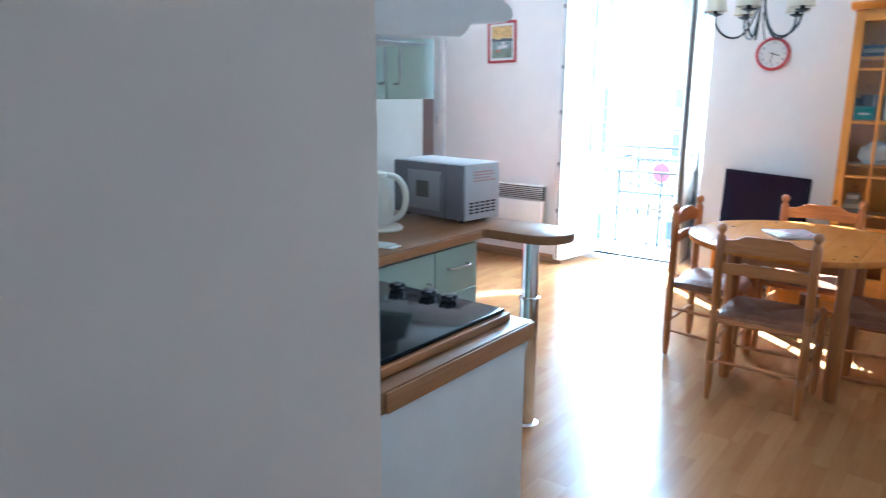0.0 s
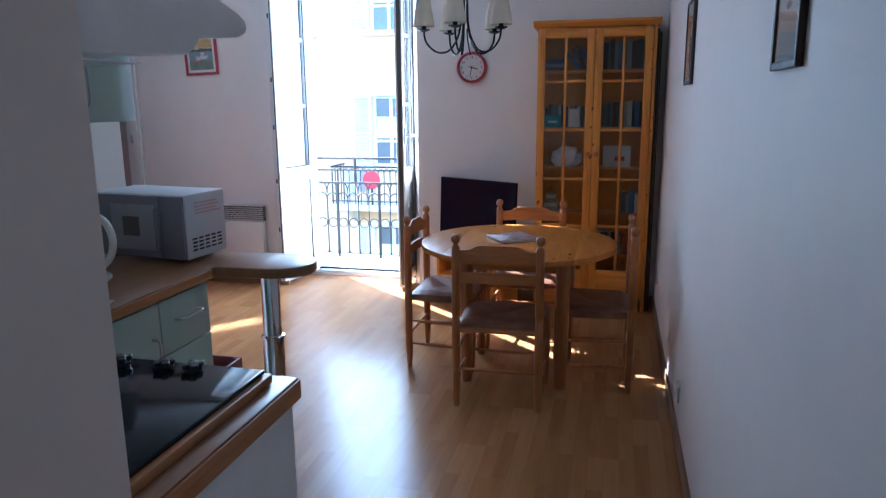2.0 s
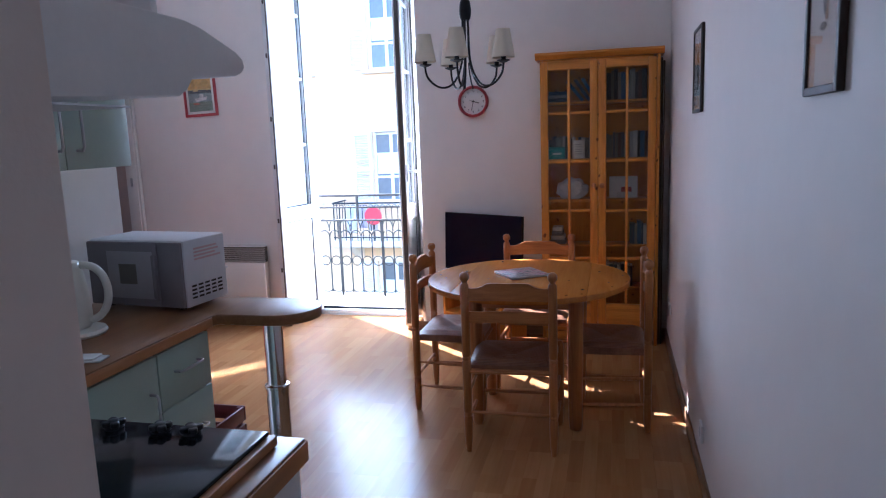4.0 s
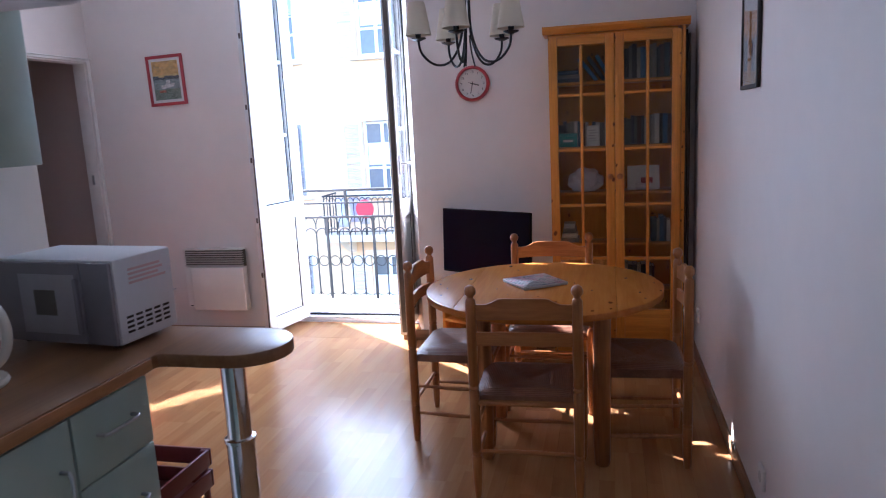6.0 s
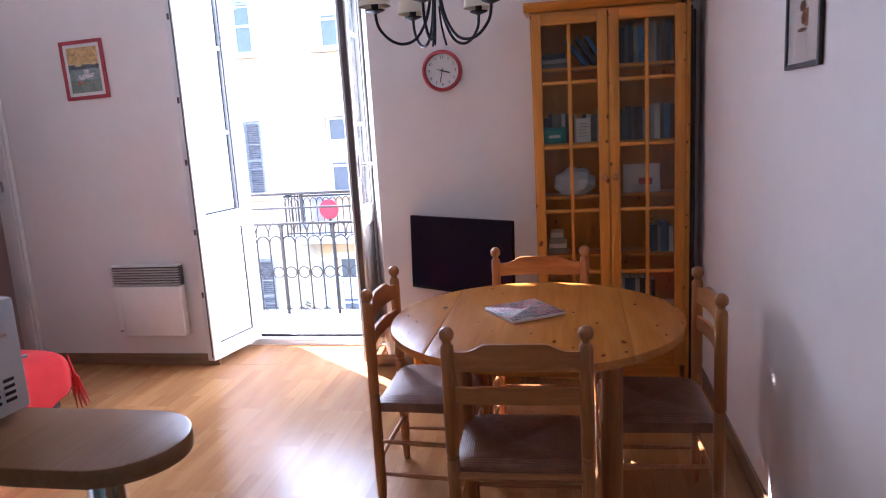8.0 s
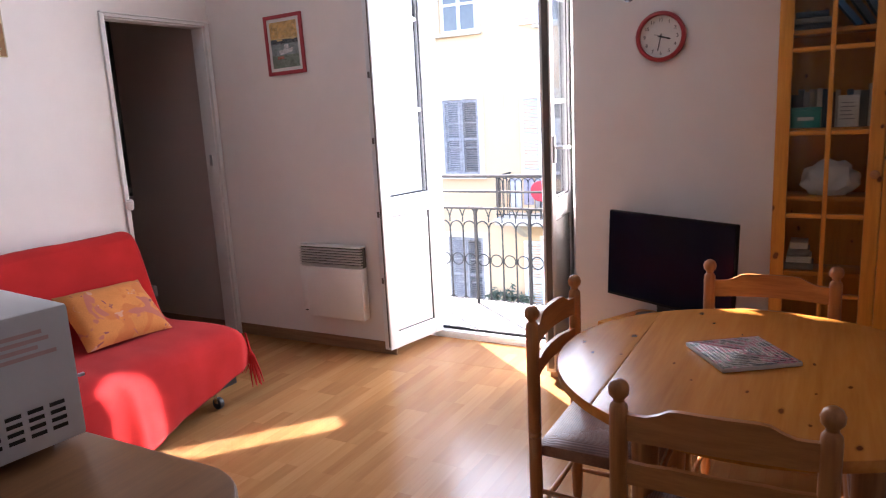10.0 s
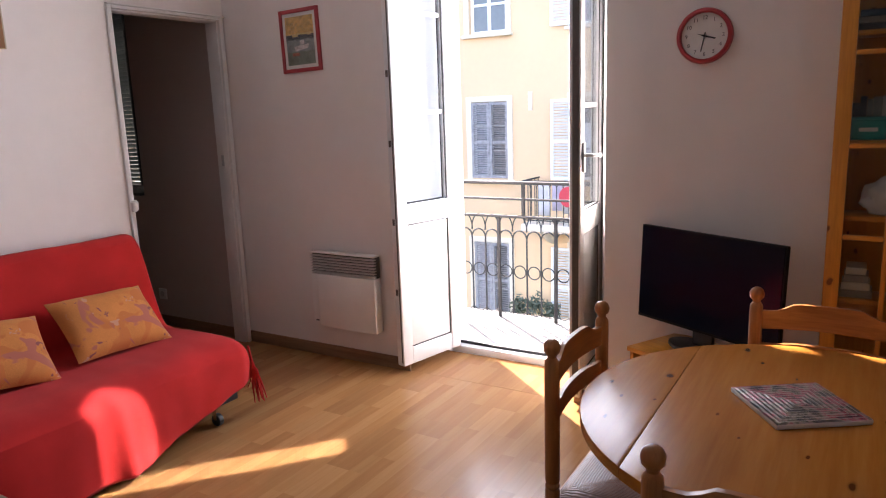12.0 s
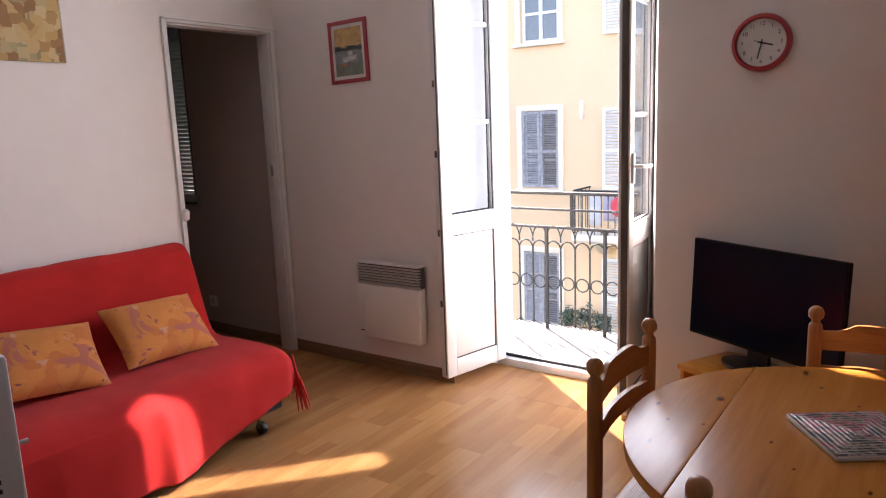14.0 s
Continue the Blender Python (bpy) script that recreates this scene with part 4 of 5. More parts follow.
def mosaic_canvas():
    m, nt, b = nodes_of("patchwork_paint", 0.8)
    v = coords(nt, (1, 1, 1))
    vo = nt.nodes.new("ShaderNodeTexVoronoi")
    vo.distance, vo.inputs["Scale"].default_value = "CHEBYCHEV", 22.0
    nt.links.new(v, vo.inputs["Vector"])
    sp = nt.nodes.new("ShaderNodeSeparateColor")
    nt.links.new(vo.outputs["Color"], sp.inputs["Color"])
    col = ramp(nt, sp.outputs["Red"], (0.1, (0.30, 0.16, 0.07)), (0.4, (0.52, 0.34, 0.12)), (0.7, (0.62, 0.48, 0.26)), (0.95, (0.30, 0.27, 0.14)))
    nt.links.new(col, b.inputs["Base Color"])
    bump(nt, b, noise_tex(nt, v, 300, 2), 0.3)
    c = thing("patchwork_canvas", (XL + 0.001, 3.90, 2.15), "unframed canvas of ochre and brown patchwork squares", "picture")
    part("canvas", box(B(), 0.0, -0.39, -0.32, 0.014, 0.39, 0.32, 0.003), m, c)
    part("canvas_edge", box(B(), 0.0, 0.3905, -0.32, 0.013, 0.396, 0.32, 0.001), plain("raw_canvas", (0.50, 0.44, 0.33), 0.9), c)


mosaic_canvas()


M_LOUVRE = plain("grey_louvre_enamel", (0.62, 0.60, 0.58), 0.4, 0, 0.04)


def heater():
    h = thing("wall_heater", (-3.01, YW, 0.222), "white electric panel heater fixed to the wall", "heater")
    x0, x1 = -0.236, 0.244
    part("wall_bracket", box(B(), -0.18, -0.03, 0.05, 0.18, 0, 0.40, 0.002), M_STEEL, h)
    part("front_panel", box(B(), x0 + 0.055, -0.095, 0.0, x1, -0.03, 0.325, 0.006), M_HEATER, h)
    part("side_panel", box(B(), x0, -0.085, 0.02, x0 + 0.054, -0.03, 0.325, 0.006), M_HEATER, h)
    part("grille_back", box(B(), x0, -0.06, 0.327, x1, -0.03, 0.45, 0.002), plain("heater_dark_inside", (0.10, 0.095, 0.09), 0.7), h)
    for k in range(7):
        bm = box(B(), x0 + 0.004, -0.088, 0.333 + 0.0165 * k, x1 - 0.004, -0.0605, 0.339 + 0.0165 * k, 0.002)
        part("louvre", bm, M_LOUVRE, h)
    part("top_cap", box(B(), x0 - 0.002, -0.092, 0.451, x1 + 0.002, -0.03, 0.46, 0.003), M_HEATER, h)
    part("switch", box(B(), x0 + 0.02, -0.09, 0.03, x0 + 0.045, -0.0855, 0.036, 0.001), M_BLACK, h)


heater()


def chandelier():
    c = thing("chandelier", (-0.803, 4.295, 0.012), "black iron chandelier with five cream fabric shades", "chandelier")
    part("ceiling_rose", lathe(B(), [(0.055, ZC - 0.042), (0.05, ZC - 0.024), (0.03, ZC - 0.012)], 0, 0, 20), M_IRON, c)
    part("rod", tube(B(), [(0, 0, 2.22), (0, 0, ZC - 0.02)], 0.006), M_IRON, c)
    part("hub", lathe(B(), [(0.022, 2.10), (0.030, 2.12), (0.033, 2.15), (0.028, 2.19), (0.014, 2.22), (0.006, 2.225)], 0, 0, 18), M_IRON, c, "bullet-shaped iron hub")
    for k in range(5):
        a = radians(-19 + 72 * k)
        ux, uy = math.cos(a), math.sin(a)
        R = 0.224
        pts = [(0.016, 2.13), (0.017, 2.0), (0.022, 1.9), (0.045, 1.82), (0.085, 1.765), (0.135, 1.752), (0.18, 1.772), (0.215, 1.815), (R, 1.865)]
        fine = []
        for i in range(len(pts) - 1):
            p0, p1, p2, p3 = pts[max(i - 1, 0)], pts[i], pts[i + 1], pts[min(i + 2, len(pts) - 1)]
            for s in range(4):
                t = s / 4
                fine.append(tuple(0.5 * (2 * p1[j] + (p2[j] - p0[j]) * t + (2 * p0[j] - 5 * p1[j] + 4 * p2[j] - p3[j]) * t * t + (3 * p1[j] - p0[j] - 3 * p2[j] + p3[j]) * t ** 3) for j in (0, 1)))
        fine.append(pts[-1])
        arm = part("arm", tube(B(), [(r * ux, r * uy, z) for r, z in fine], 0.0055, 8), M_IRON, c)
        part("drip_tray", lathe(B(), [(0.008, 1.862), (0.034, 1.872), (0.036, 1.876), (0.01, 1.876)], R * ux, R * uy, 16), M_IRON, arm)
        part("candle_cup", lathe(B(), [(0.012, 1.877), (0.014, 1.90), (0.012, 1.92)], R * ux, R * uy, 12), M_IRON, arm)
        bm = B()
        sg = 28
        ringz = ((0.060, 1.888), (0.036, 2.032), (0.0345, 2.032), (0.0585, 1.888))
        rings = [[bm.verts.new((R * ux + r * math.cos(2 * math.pi * i / sg), R * uy + r * math.sin(2 * math.pi * i / sg), z)) for i in range(sg)] for r, z in ringz]
        for q in range(4):
            A, Bq = rings[q], rings[(q + 1) % 4]
            for i in range(sg):
                bm.faces.new((A[i], A[(i + 1) % sg], Bq[(i + 1) % sg], Bq[i]))
        part("shade", bm, M_SHADE, arm, "cream fabric cone shade")
    for k in range(3):
        a = radians(20 + 120 * k)
        part("curl", tube(B(), [((0.012 + 0.02 * t * t) * math.cos(a), (0.012 + 0.02 * t * t) * math.sin(a), 1.88 - 0.14 * t) for t in [i / 8 for i in range(9)]], 0.004, 6), M_IRON, c)


chandelier()


def magazine():
    m, nt, b = nodes_of("printed_magazine", 0.35)
    tc = nt.nodes.new("ShaderNodeTexCoord")
    sp = nt.nodes.new("ShaderNodeSeparateXYZ")
    nt.links.new(tc.outputs["Object"], sp.inputs["Vector"])
    ab = [nt.nodes.new("ShaderNodeMath") for _ in range(5)]
    ab[0].operation = ab[1].operation = "ABSOLUTE"
    nt.links.new(sp.outputs["X"], ab[0].inputs[0])
    nt.links.new(sp.outputs["Y"], ab[1].inputs[0])
    ab[2].operation, ab[3].operation, ab[4].operation = "MAXIMUM", "MULTIPLY", "SINE"
    nt.links.new(ab[0].outputs[0], ab[2].inputs[0])
    nt.links.new(ab[1].outputs[0], ab[2].inputs[1])
    nt.links.new(ab[2].outputs[0], ab[3].inputs[0])
    ab[3].inputs[1].default_value = 520.0
    nt.links.new(ab[3].outputs[0], ab[4].inputs[0])
    n = noise_tex(nt, tc.outputs["Object"], 30, 3)
    paper = ramp(nt, n, (0.36, (0.03, 0.008, 0.02)), (0.45, (0.42, 0.06, 0.11)), (0.52, (0.36, 0.30, 0.27)), (0.58, (0.10, 0.09, 0.05)), (0.64, (0.02, 0.02, 0.035)))
    col = mix(nt, ramp(nt, ab[4].outputs[0], (0.72, (0, 0, 0)), (0.95, (1, 1, 1))), paper, (0.60, 0.55, 0.52))
    nt.links.new(col, b.inputs["Base Color"])
    bump(nt, b, ab[4].outputs[0], 0.5, 0.004)
    t = thing("rolled_paper_mat", pose(-0.515, 4.205, 0.75, 0, 0, -56), "square table mat of rolled coloured magazine strips", "mat")
    part("mat", box(B(), -0.112, -0.112, 0.0, 0.112, 0.112, 0.014, 0.004), m, t)


magazine()


# ---- kitchen ----
def bar_handle(parent, p, q, out):
    """A steel bow handle from p to q standing off along out."""
    p, q, o = Vector(p), Vector(q), Vector(out)
    d = (q - p).normalized() * 0.012
    part("handle", tube(B(), [p, p + o * 0.8, p + o + d, q + o - d, q + o * 0.8, q], 0.005, 8), M_STEEL, parent, "brushed steel bow handle")


def hob_unit():
    u = thing("hob_cabinet", (-1.325, 1.505, 0), "white-sided kitchen base cabinet under the hob", "cabinet")
    part("body", box(B(), -0.70, -0.33, 0.1, 0.63, 0.235, 0.832, 0.002), M_WHITE, u)
    part("end_panel", box(B(), 0.631, -0.33, 0.0, 0.651, 0.262, 0.832, 0.003), M_WHITE, u)
    part("plinth", box(B(), -0.70, -0.25, 0.0, 0.605, 0.22, 0.1, 0.002), M_WHITE, u)
    for x0, x1 in ((-0.20, 0.215), (0.22, 0.628)):
        d = part("door", box(B(), x0, 0.2355, 0.12, x1, 0.255, 0.826, 0.003), M_GREEN, u)
        bar_handle(d, (x1 - 0.05, 0.254, 0.62), (x1 - 0.05, 0.254, 0.75), (0, 0.03, 0))


hob_unit()


def worktops():
    w = thing("hob_worktop", (-1.325, 1.50, 0.845), "beech-look worktop around the hob with rounded edge", "worktop")
    part("slab", box(B(), -0.70, -0.328, -0.012, 0.661, 0.287, 0.04, 0.008), M_WORKTOP, w)
    part("edge_band", box(B(), 0.662, -0.298, -0.009, 0.668, 0.281, 0.037, 0.003), M_WORKEDGE, w)
    w = thing("bar_worktop", (-1.418, 2.668, 0.865), "beech-look worktop ending in a rounded breakfast bar", "worktop")
    x0, xf, y0, ye = -0.609, 0.0, -0.876, 0.268
    out = [(x0, y0), (xf, y0), (xf, -0.02), (0.006, -0.006), (0.02, 0.0), (0.185, 0.0)]
    cx, cy, r = 0.198, 0.134, 0.134
    out += [(cx + 1.06 * r * math.cos(a), cy + r * math.sin(a)) for a in [-math.pi / 2 + math.pi * k / 20 for k in range(1, 20)]]
    out += [(0.185, ye), (x0, ye)]
    part("slab", prism(B(), out, 0.0, 0.04, "z", 0.006), M_WORKTOP, w)
    part("edge_band", box(B(), xf + 0.001, y0 + 0.05, 0.003, xf + 0.006, -0.03, 0.036, 0.002), M_WORKEDGE, w)
    leg = thing("bar_support", (-1.272, 2.812, 0), "polished chrome tubular support under the breakfast bar", "support")
    part("lower_tube", lathe(B(), [(0.042, 0.006), (0.042, 0.585)], 0, 0, 24), M_CHROME, leg)
    part("upper_tube", lathe(B(), [(0.0365, 0.60), (0.0365, 0.862)], 0, 0, 24), M_CHROME, leg)
    part("collar", lathe(B(), [(0.042, 0.585), (0.047, 0.588), (0.047, 0.597), (0.038, 0.602)], 0, 0, 24), M_CHROME, leg)
    part("foot", lathe(B(), [(0.058, 0.0), (0.058, 0.004), (0.044, 0.010)], 0, 0, 24), M_CHROME, leg)
    part("top_flange", lathe(B(), [(0.038, 0.8545), (0.056, 0.858), (0.056, 0.8645)], 0, 0, 24), M_CHROME, leg)


worktops()


def hob():
    s = solid("hob_surround", box(B(), -1.29, 1.24, 0.886, -0.705, 1.74, 0.908, 0.004), M_WORKEDGE, "raised wooden surround beneath the hob", "surround")
    at_base(s)
    h = thing("electric_hob", (-1.0, 1.497, 0.9085), "black glass hob with three black control knobs", "hob")
    part("glass_top", box(B(), -0.285, -0.245, 0.0, 0.283, 0.232, 0.012, 0.005), M_HOB, h)
    for x in (-0.06, 0.053, 0.126):
        k = B()
        lathe(k, [(0.020, 0.0125), (0.020, 0.016), (0.013, 0.018), (0.013, 0.027), (0.010, 0.029)], x, 0.196, 18)
        for lobe in range(4):
            a = radians(45 + 90 * lobe)
            lathe(k, [(0.008, 0.0165), (0.0095, 0.018), (0.0095, 0.026), (0.007, 0.028)], x + 0.0145 * math.cos(a), 0.196 + 0.0145 * math.sin(a), 12)
        part("knob", k, M_BLACK, h, "black plastic control knob")


hob()


def base_units():
    u = thing("drawer_cabinet", (-1.733, 2.49, 0), "sage green kitchen drawer cabinet with steel handles", "cabinet")
    part("body", box(B(), -0.295, -0.145, 0.1, 0.28, 0.142, 0.864, 0.002), M_WHITE, u)
    part("plinth", box(B(), -0.295, -0.145, 0.0, 0.24, 0.142, 0.1, 0.002), M_GREEN, u)
    zs = (0.115, 0.39, 0.662, 0.855)
    for a, b in zip(zs, zs[1:]):
        d = part("drawer_front", box(B(), 0.281, -0.143, a + 0.002, 0.30, 0.142, b - 0.002, 0.003), M_GREEN, u)
        zc = (a + b) / 2 + 0.015
        bar_handle(d, (0.299, -0.065, zc), (0.299, 0.065, zc), (0.03, 0, 0))
    s = thing("sink_cabinet", (-1.733, 2.08, 0), "sage green kitchen base cabinet with one door", "cabinet")
    part("body", box(B(), -0.295, -0.262, 0.1, 0.28, 0.262, 0.864, 0.002), M_WHITE, s)
    part("plinth", box(B(), -0.295, -0.262, 0.0, 0.24, 0.262, 0.1, 0.002), M_GREEN, s)
    d = part("door", box(B(), 0.281, -0.26, 0.117, 0.30, 0.26, 0.853, 0.003), M_GREEN, s)
    bar_handle(d, (0.299, 0.215, 0.60), (0.299, 0.215, 0.74), (0.03, 0, 0))


base_units()


def wall_cabinets():
    w = thing("wall_cabinet", (-1.865, 2.215, 1.442), "sage green kitchen wall cabinet with bow handle", "cabinet")
    part("body", box(B(), -0.162, -0.46, 0.0, 0.144, 0.455, 0.72, 0.002), M_GREEN, w)
    for a, b, hy in ((-0.46, 0.148, 0.11), (0.152, 0.455, 0.20)):
        d = part("door", box(B(), 0.146, a, 0.0, 0.165, b, 0.718, 0.003), M_GREEN, w)
        bar_handle(d, (0.164, hy, 0.06), (0.164, hy, 0.21), (0.03, 0, 0))
    h = thing("hood_cabinet", (-1.0, 1.32, 1.698), "pale cabinet enclosing the extractor above the hood", "cabinet")
    part("body", box(B(), -0.3, -0.148, 0.0, 0.30, 0.13, 0.9, 0.003), M_HOOD, h)
    part("door", box(B(), -0.3, 0.131, 0.002, 0.297, 0.15, 0.9, 0.003), M_WHITE, h)


wall_cabinets()


def hood():
    h = thing("cooker_hood", (-1.0, 1.172, 1.565), "grey enamel cooker hood with a slanted front visor", "cooker hood")
    out = [(0.0, 0.002), (0.265, 0.015), (0.285, 0.026), (0.30, 0.042), (0.43, 0.055), (0.452, 0.063), (0.461, 0.073), (0.457, 0.086), (0.435, 0.097), (0.335, 0.123), (0.29, 0.129), (0.0, 0.131)]
    part("shell", prism(B(), out, -0.30, 0.345, "x", 0.004), M_HOOD, h)
    part("grease_filter", box(B(), -0.27, 0.03, 0.0, 0.28, 0.235, 0.003), M_STEEL, h)
    part("switch_strip", box(B(), -0.1, 0.46, 0.067, 0.1, 0.465, 0.077, 0.002), M_BLACK, h)


hood()


def microwave():
    m = thing("microwave", pose(-1.535, 2.664, 0.906, 0, 0, -6), "silver-white microwave oven on the worktop", "microwave")
    w, d, h = 0.44, 0.252, 0.262
    part("casing", box(B(), -w, 0.018, 0.012, 0, d, h, 0.008), M_MICRO, m)
    part("door", box(B(), -w + 0.004, 0.0, 0.016, -0.11, 0.017, h - 0.006, 0.005), M_MICROFRONT, m, "grey door with dark window")
    part("window", box(B(), -w + 0.10, -0.002, 0.045, -0.128, 0.0, h - 0.04, 0.001), M_MICROGLASS, m, "pale window panel")
    part("window_label", box(B(), -w + 0.155, -0.003, 0.10, -w + 0.235, -0.0022, 0.175), plain("dark_label", (0.12, 0.105, 0.09), 0.5), m, smooth=False)
    part("control_panel", box(B(), -0.107, 0.002, 0.016, -0.004, 0.017, h - 0.006, 0.004), M_MICROFRONT, m)
    part("door_handle", box(B(), -0.125, -0.014, 0.05, -0.112, 0.0, h - 0.05, 0.004), M_MICROFRONT, m)
    for k in range(5):
        for j in range(4):
            part("vent_slot", box(B(), 0.0, 0.045 + 0.037 * k, 0.042 + 0.0145 * j, 0.0012, 0.071 + 0.037 * k, 0.049 + 0.0145 * j), M_BLACK, m, smooth=False)
    pink = plain("faded_pink_print", (0.62, 0.42, 0.42), 0.6)
    for k, (a, b) in enumerate(((0.07, 0.22), (0.07, 0.19), (0.07, 0.21), (0.07, 0.20))):
        part("warning_bar", box(B(), 0.0, a, 0.182 + 0.013 * k, 0.001, b, 0.189 + 0.013 * k), pink, m, smooth=False)
    for x in (-w + 0.05, -0.05):
        for y in (0.05, d - 0.05):
            part("foot", lathe(B(), [(0.012, 0), (0.012, 0.012)], x, y, 10), M_BLACK, m)
    part("spacer", box(B(), -0.008, d + 0.0005, 0.12, -0.002, d + 0.012, 0.126, 0.001), M_MICRO, m)


microwave()


def kettle():
    k = thing("electric_kettle", pose(-1.765, 2.36, 0.906, 0, 0, 20), "cream plastic electric kettle on its base", "kettle")
    part("base", lathe(B(), [(0.088, 0), (0.093, 0.008), (0.088, 0.018), (0.06, 0.024)], 0.025, 0, 28), M_CREAM, k)
    part("body", lathe(B(), [(0.068, 0.025), (0.076, 0.04), (0.074, 0.12), (0.062, 0.20), (0.056, 0.225)], 0, 0, 28), M_CREAM, k)
    part("lid", lathe(B(), [(0.056, 0.226), (0.05, 0.24), (0.015, 0.248), (0.014, 0.26), (0.004, 0.262)], 0, 0, 24), M_CREAM, k)
    part("handle", tube(B(), [(0.058 + 0.078 * max(0.0, math.sin(a)) ** 0.8, 0, 0.138 + 0.092 * math.cos(a)) for a in [math.pi * q / 18 for q in range(19)]], 0.0125, 12), M_CREAM, k)
    part("spout", tube(B(), [(-0.05, 0, 0.18), (-0.085, 0, 0.225)], [0.02, 0.012], 10), M_CREAM, k)


kettle()


def folded_cloth():
    c = thing("folded_cloth", pose(-1.50, 2.13, 0.906, 0, 0, 12), "small white folded cloth on the worktop", "cloth")
    part("lower_fold", box(B(), -0.05, -0.03, 0.0, 0.05, 0.03, 0.006, 0.002), M_PAPER, c)
    part("upper_fold", box(B(), -0.046, -0.028, 0.0065, 0.03, 0.028, 0.012, 0.002), M_PAPER, c)


folded_cloth()


def crate():
    c = thing("red_crate", pose(-1.89, 3.20, 0, 0, 0, 0), "dark red wooden crate on the floor by the bar", "crate")
    w, d = 0.14, 0.17
    for y in (-d, d - 0.012):
        for z in (0.10, 0.19):
            part("board", box(B(), -w, y, z, w, y + 0.012, z + 0.07, 0.003), M_DARKRED, c)
    for x in (-w, w - 0.012):
        for z in (0.10, 0.19):
            part("board", box(B(), x, -d + 0.013, z, x + 0.012, d - 0.013, z + 0.07, 0.003), M_DARKRED, c)
    part("bottom", box(B(), -w + 0.013, -d + 0.013, 0.10, w - 0.013, d - 0.013, 0.11, 0.002), M_DARKRED, c)
    for x in (-w + 0.013, w - 0.033):
        for y in (-d + 0.013, d - 0.033):
            part("leg", box(B(), x, y, 0.0, x + 0.02, y + 0.02, 0.26, 0.002), M_DARKRED, c)


crate()


# ---- sofa ----
def sofa():
    s = thing("sofa_bed", (-3.45, 4.0, 0), "fold-out sofa under a red cotton throw", "sofa")
    y0, y1 = -0.95, 0.755
    # cover drawn over back and seat: a profile in x and z swept along y
    prof = [(-0.42, 0.05), (-0.43, 0.45), (-0.42, 0.835), (-0.39, 0.885), (-0.33, 0.898), (-0.28, 0.868), (-0.24, 0.75), (-0.19, 0.56), (-0.15, 0.43), (-0.10, 0.405), (0.10, 0.415), (0.34, 0.42), (0.45, 0.405), (0.505, 0.36), (0.52, 0.28), (0.525, 0.16), (0.53, 0.05)]
    n = 110
    bm = B()
    rows = []
    for j in range(n + 1):
        t = j / n
        y = y0 + (y1 - y0) * t
        row = []
        for i, (x, z) in enumerate(prof):
            f = i / (len(prof) - 1)
            wx = 0.007 * noise.noise(Vector((x * 4, y * 5, z * 4))) + 0.0035 * noise.noise(Vector((x * 13, y * 8 + x * 6, z * 11)))
            wz = 0.008 * noise.noise(Vector((x * 3 + 9, y * 4, z * 3))) + 0.004 * noise.noise(Vector((x * 9 + 4, y * 12 - x * 7, z * 9)))
            if i >= 13:
                k = (i - 12) / 4
                wx += k * (0.016 * math.sin(y * 11 + 1.3 * math.sin(y * 5)) + 0.01 * noise.noise(Vector((y * 9, 3, z * 2))))
                fold = math.exp(-((y - 0.02) / 0.03) ** 2)
                wx += 0.018 * k * fold
                lift = max(0.0, (t - 0.58) / 0.42)
                if i == 16:
                    z = 0.035 + 0.165 * lift ** 1.2
                elif i == 15:
                    z = 0.16 + 0.08 * lift
                elif i == 14:
                    z = 0.28 + 0.03 * lift
                wx -= 0.05 * k * lift
            edge = max(0.0, (t - 0.965) / 0.035)
            row.append(bm.verts.new((x + wx - 0.02 * edge * (x > 0.3), y, z + wz - 0.022 * edge * edge * (0.2 < f < 0.95))))
        rows.append(row)
    for a, b in zip(rows, rows[1:]):
        for i in range(len(prof) - 1):
            bm.faces.new((a[i], b[i], b[i + 1], a[i + 1]))
    # end faces, hanging as side drops
    for row, sgn in ((rows[0], -1), (rows[-1], 1)):
        low = []
        for i, v in enumerate(row):
            zl = 0.20 + 0.02 * math.sin(i * 2.1) if sgn > 0 else 0.06
            low.append(bm.verts.new((v.co.x, v.co.y + sgn * 0.014, min(zl, v.co.z - 0.001))))
        for i in range(len(row) - 1):
            bm.faces.new((row[i], row[i + 1], low[i + 1], low[i]) if sgn < 0 else (row[i + 1], row[i], low[i], low[i + 1]))
    bmesh.ops.recalc_face_normals(bm, faces=bm.faces)
    cov = part("throw", bm, M_RED, s, "red cotton throw tucked over the seat")
    sol = cov.modifiers.new("thickness", "SOLIDIFY")
    sol.thickness, sol.offset = 0.006, -1
    sub = cov.modifiers.new("soft", "SUBSURF")
    sub.levels = sub.render_levels = 1
    part("mattress", box(B(), -0.14, y0 + 0.03, 0.17, 0.46, y1 - 0.04, 0.385, 0.03), plain("mattress_ticking", (0.35, 0.30, 0.26), 0.9), s)
    part("frame", box(B(), -0.38, y0 + 0.05, 0.11, 0.44, y1 - 0.06, 0.165, 0.006), M_BLACK, s)
    part("back_pad", prism(B(), [(-0.40, 0.17), (-0.40, 0.80), (-0.31, 0.82), (-0.20, 0.50), (-0.17, 0.40), (-0.17, 0.17)], y0 + 0.03, y1 - 0.04, "y", 0.02), plain("back_pad_ticking", (0.35, 0.30, 0.26), 0.9), s)
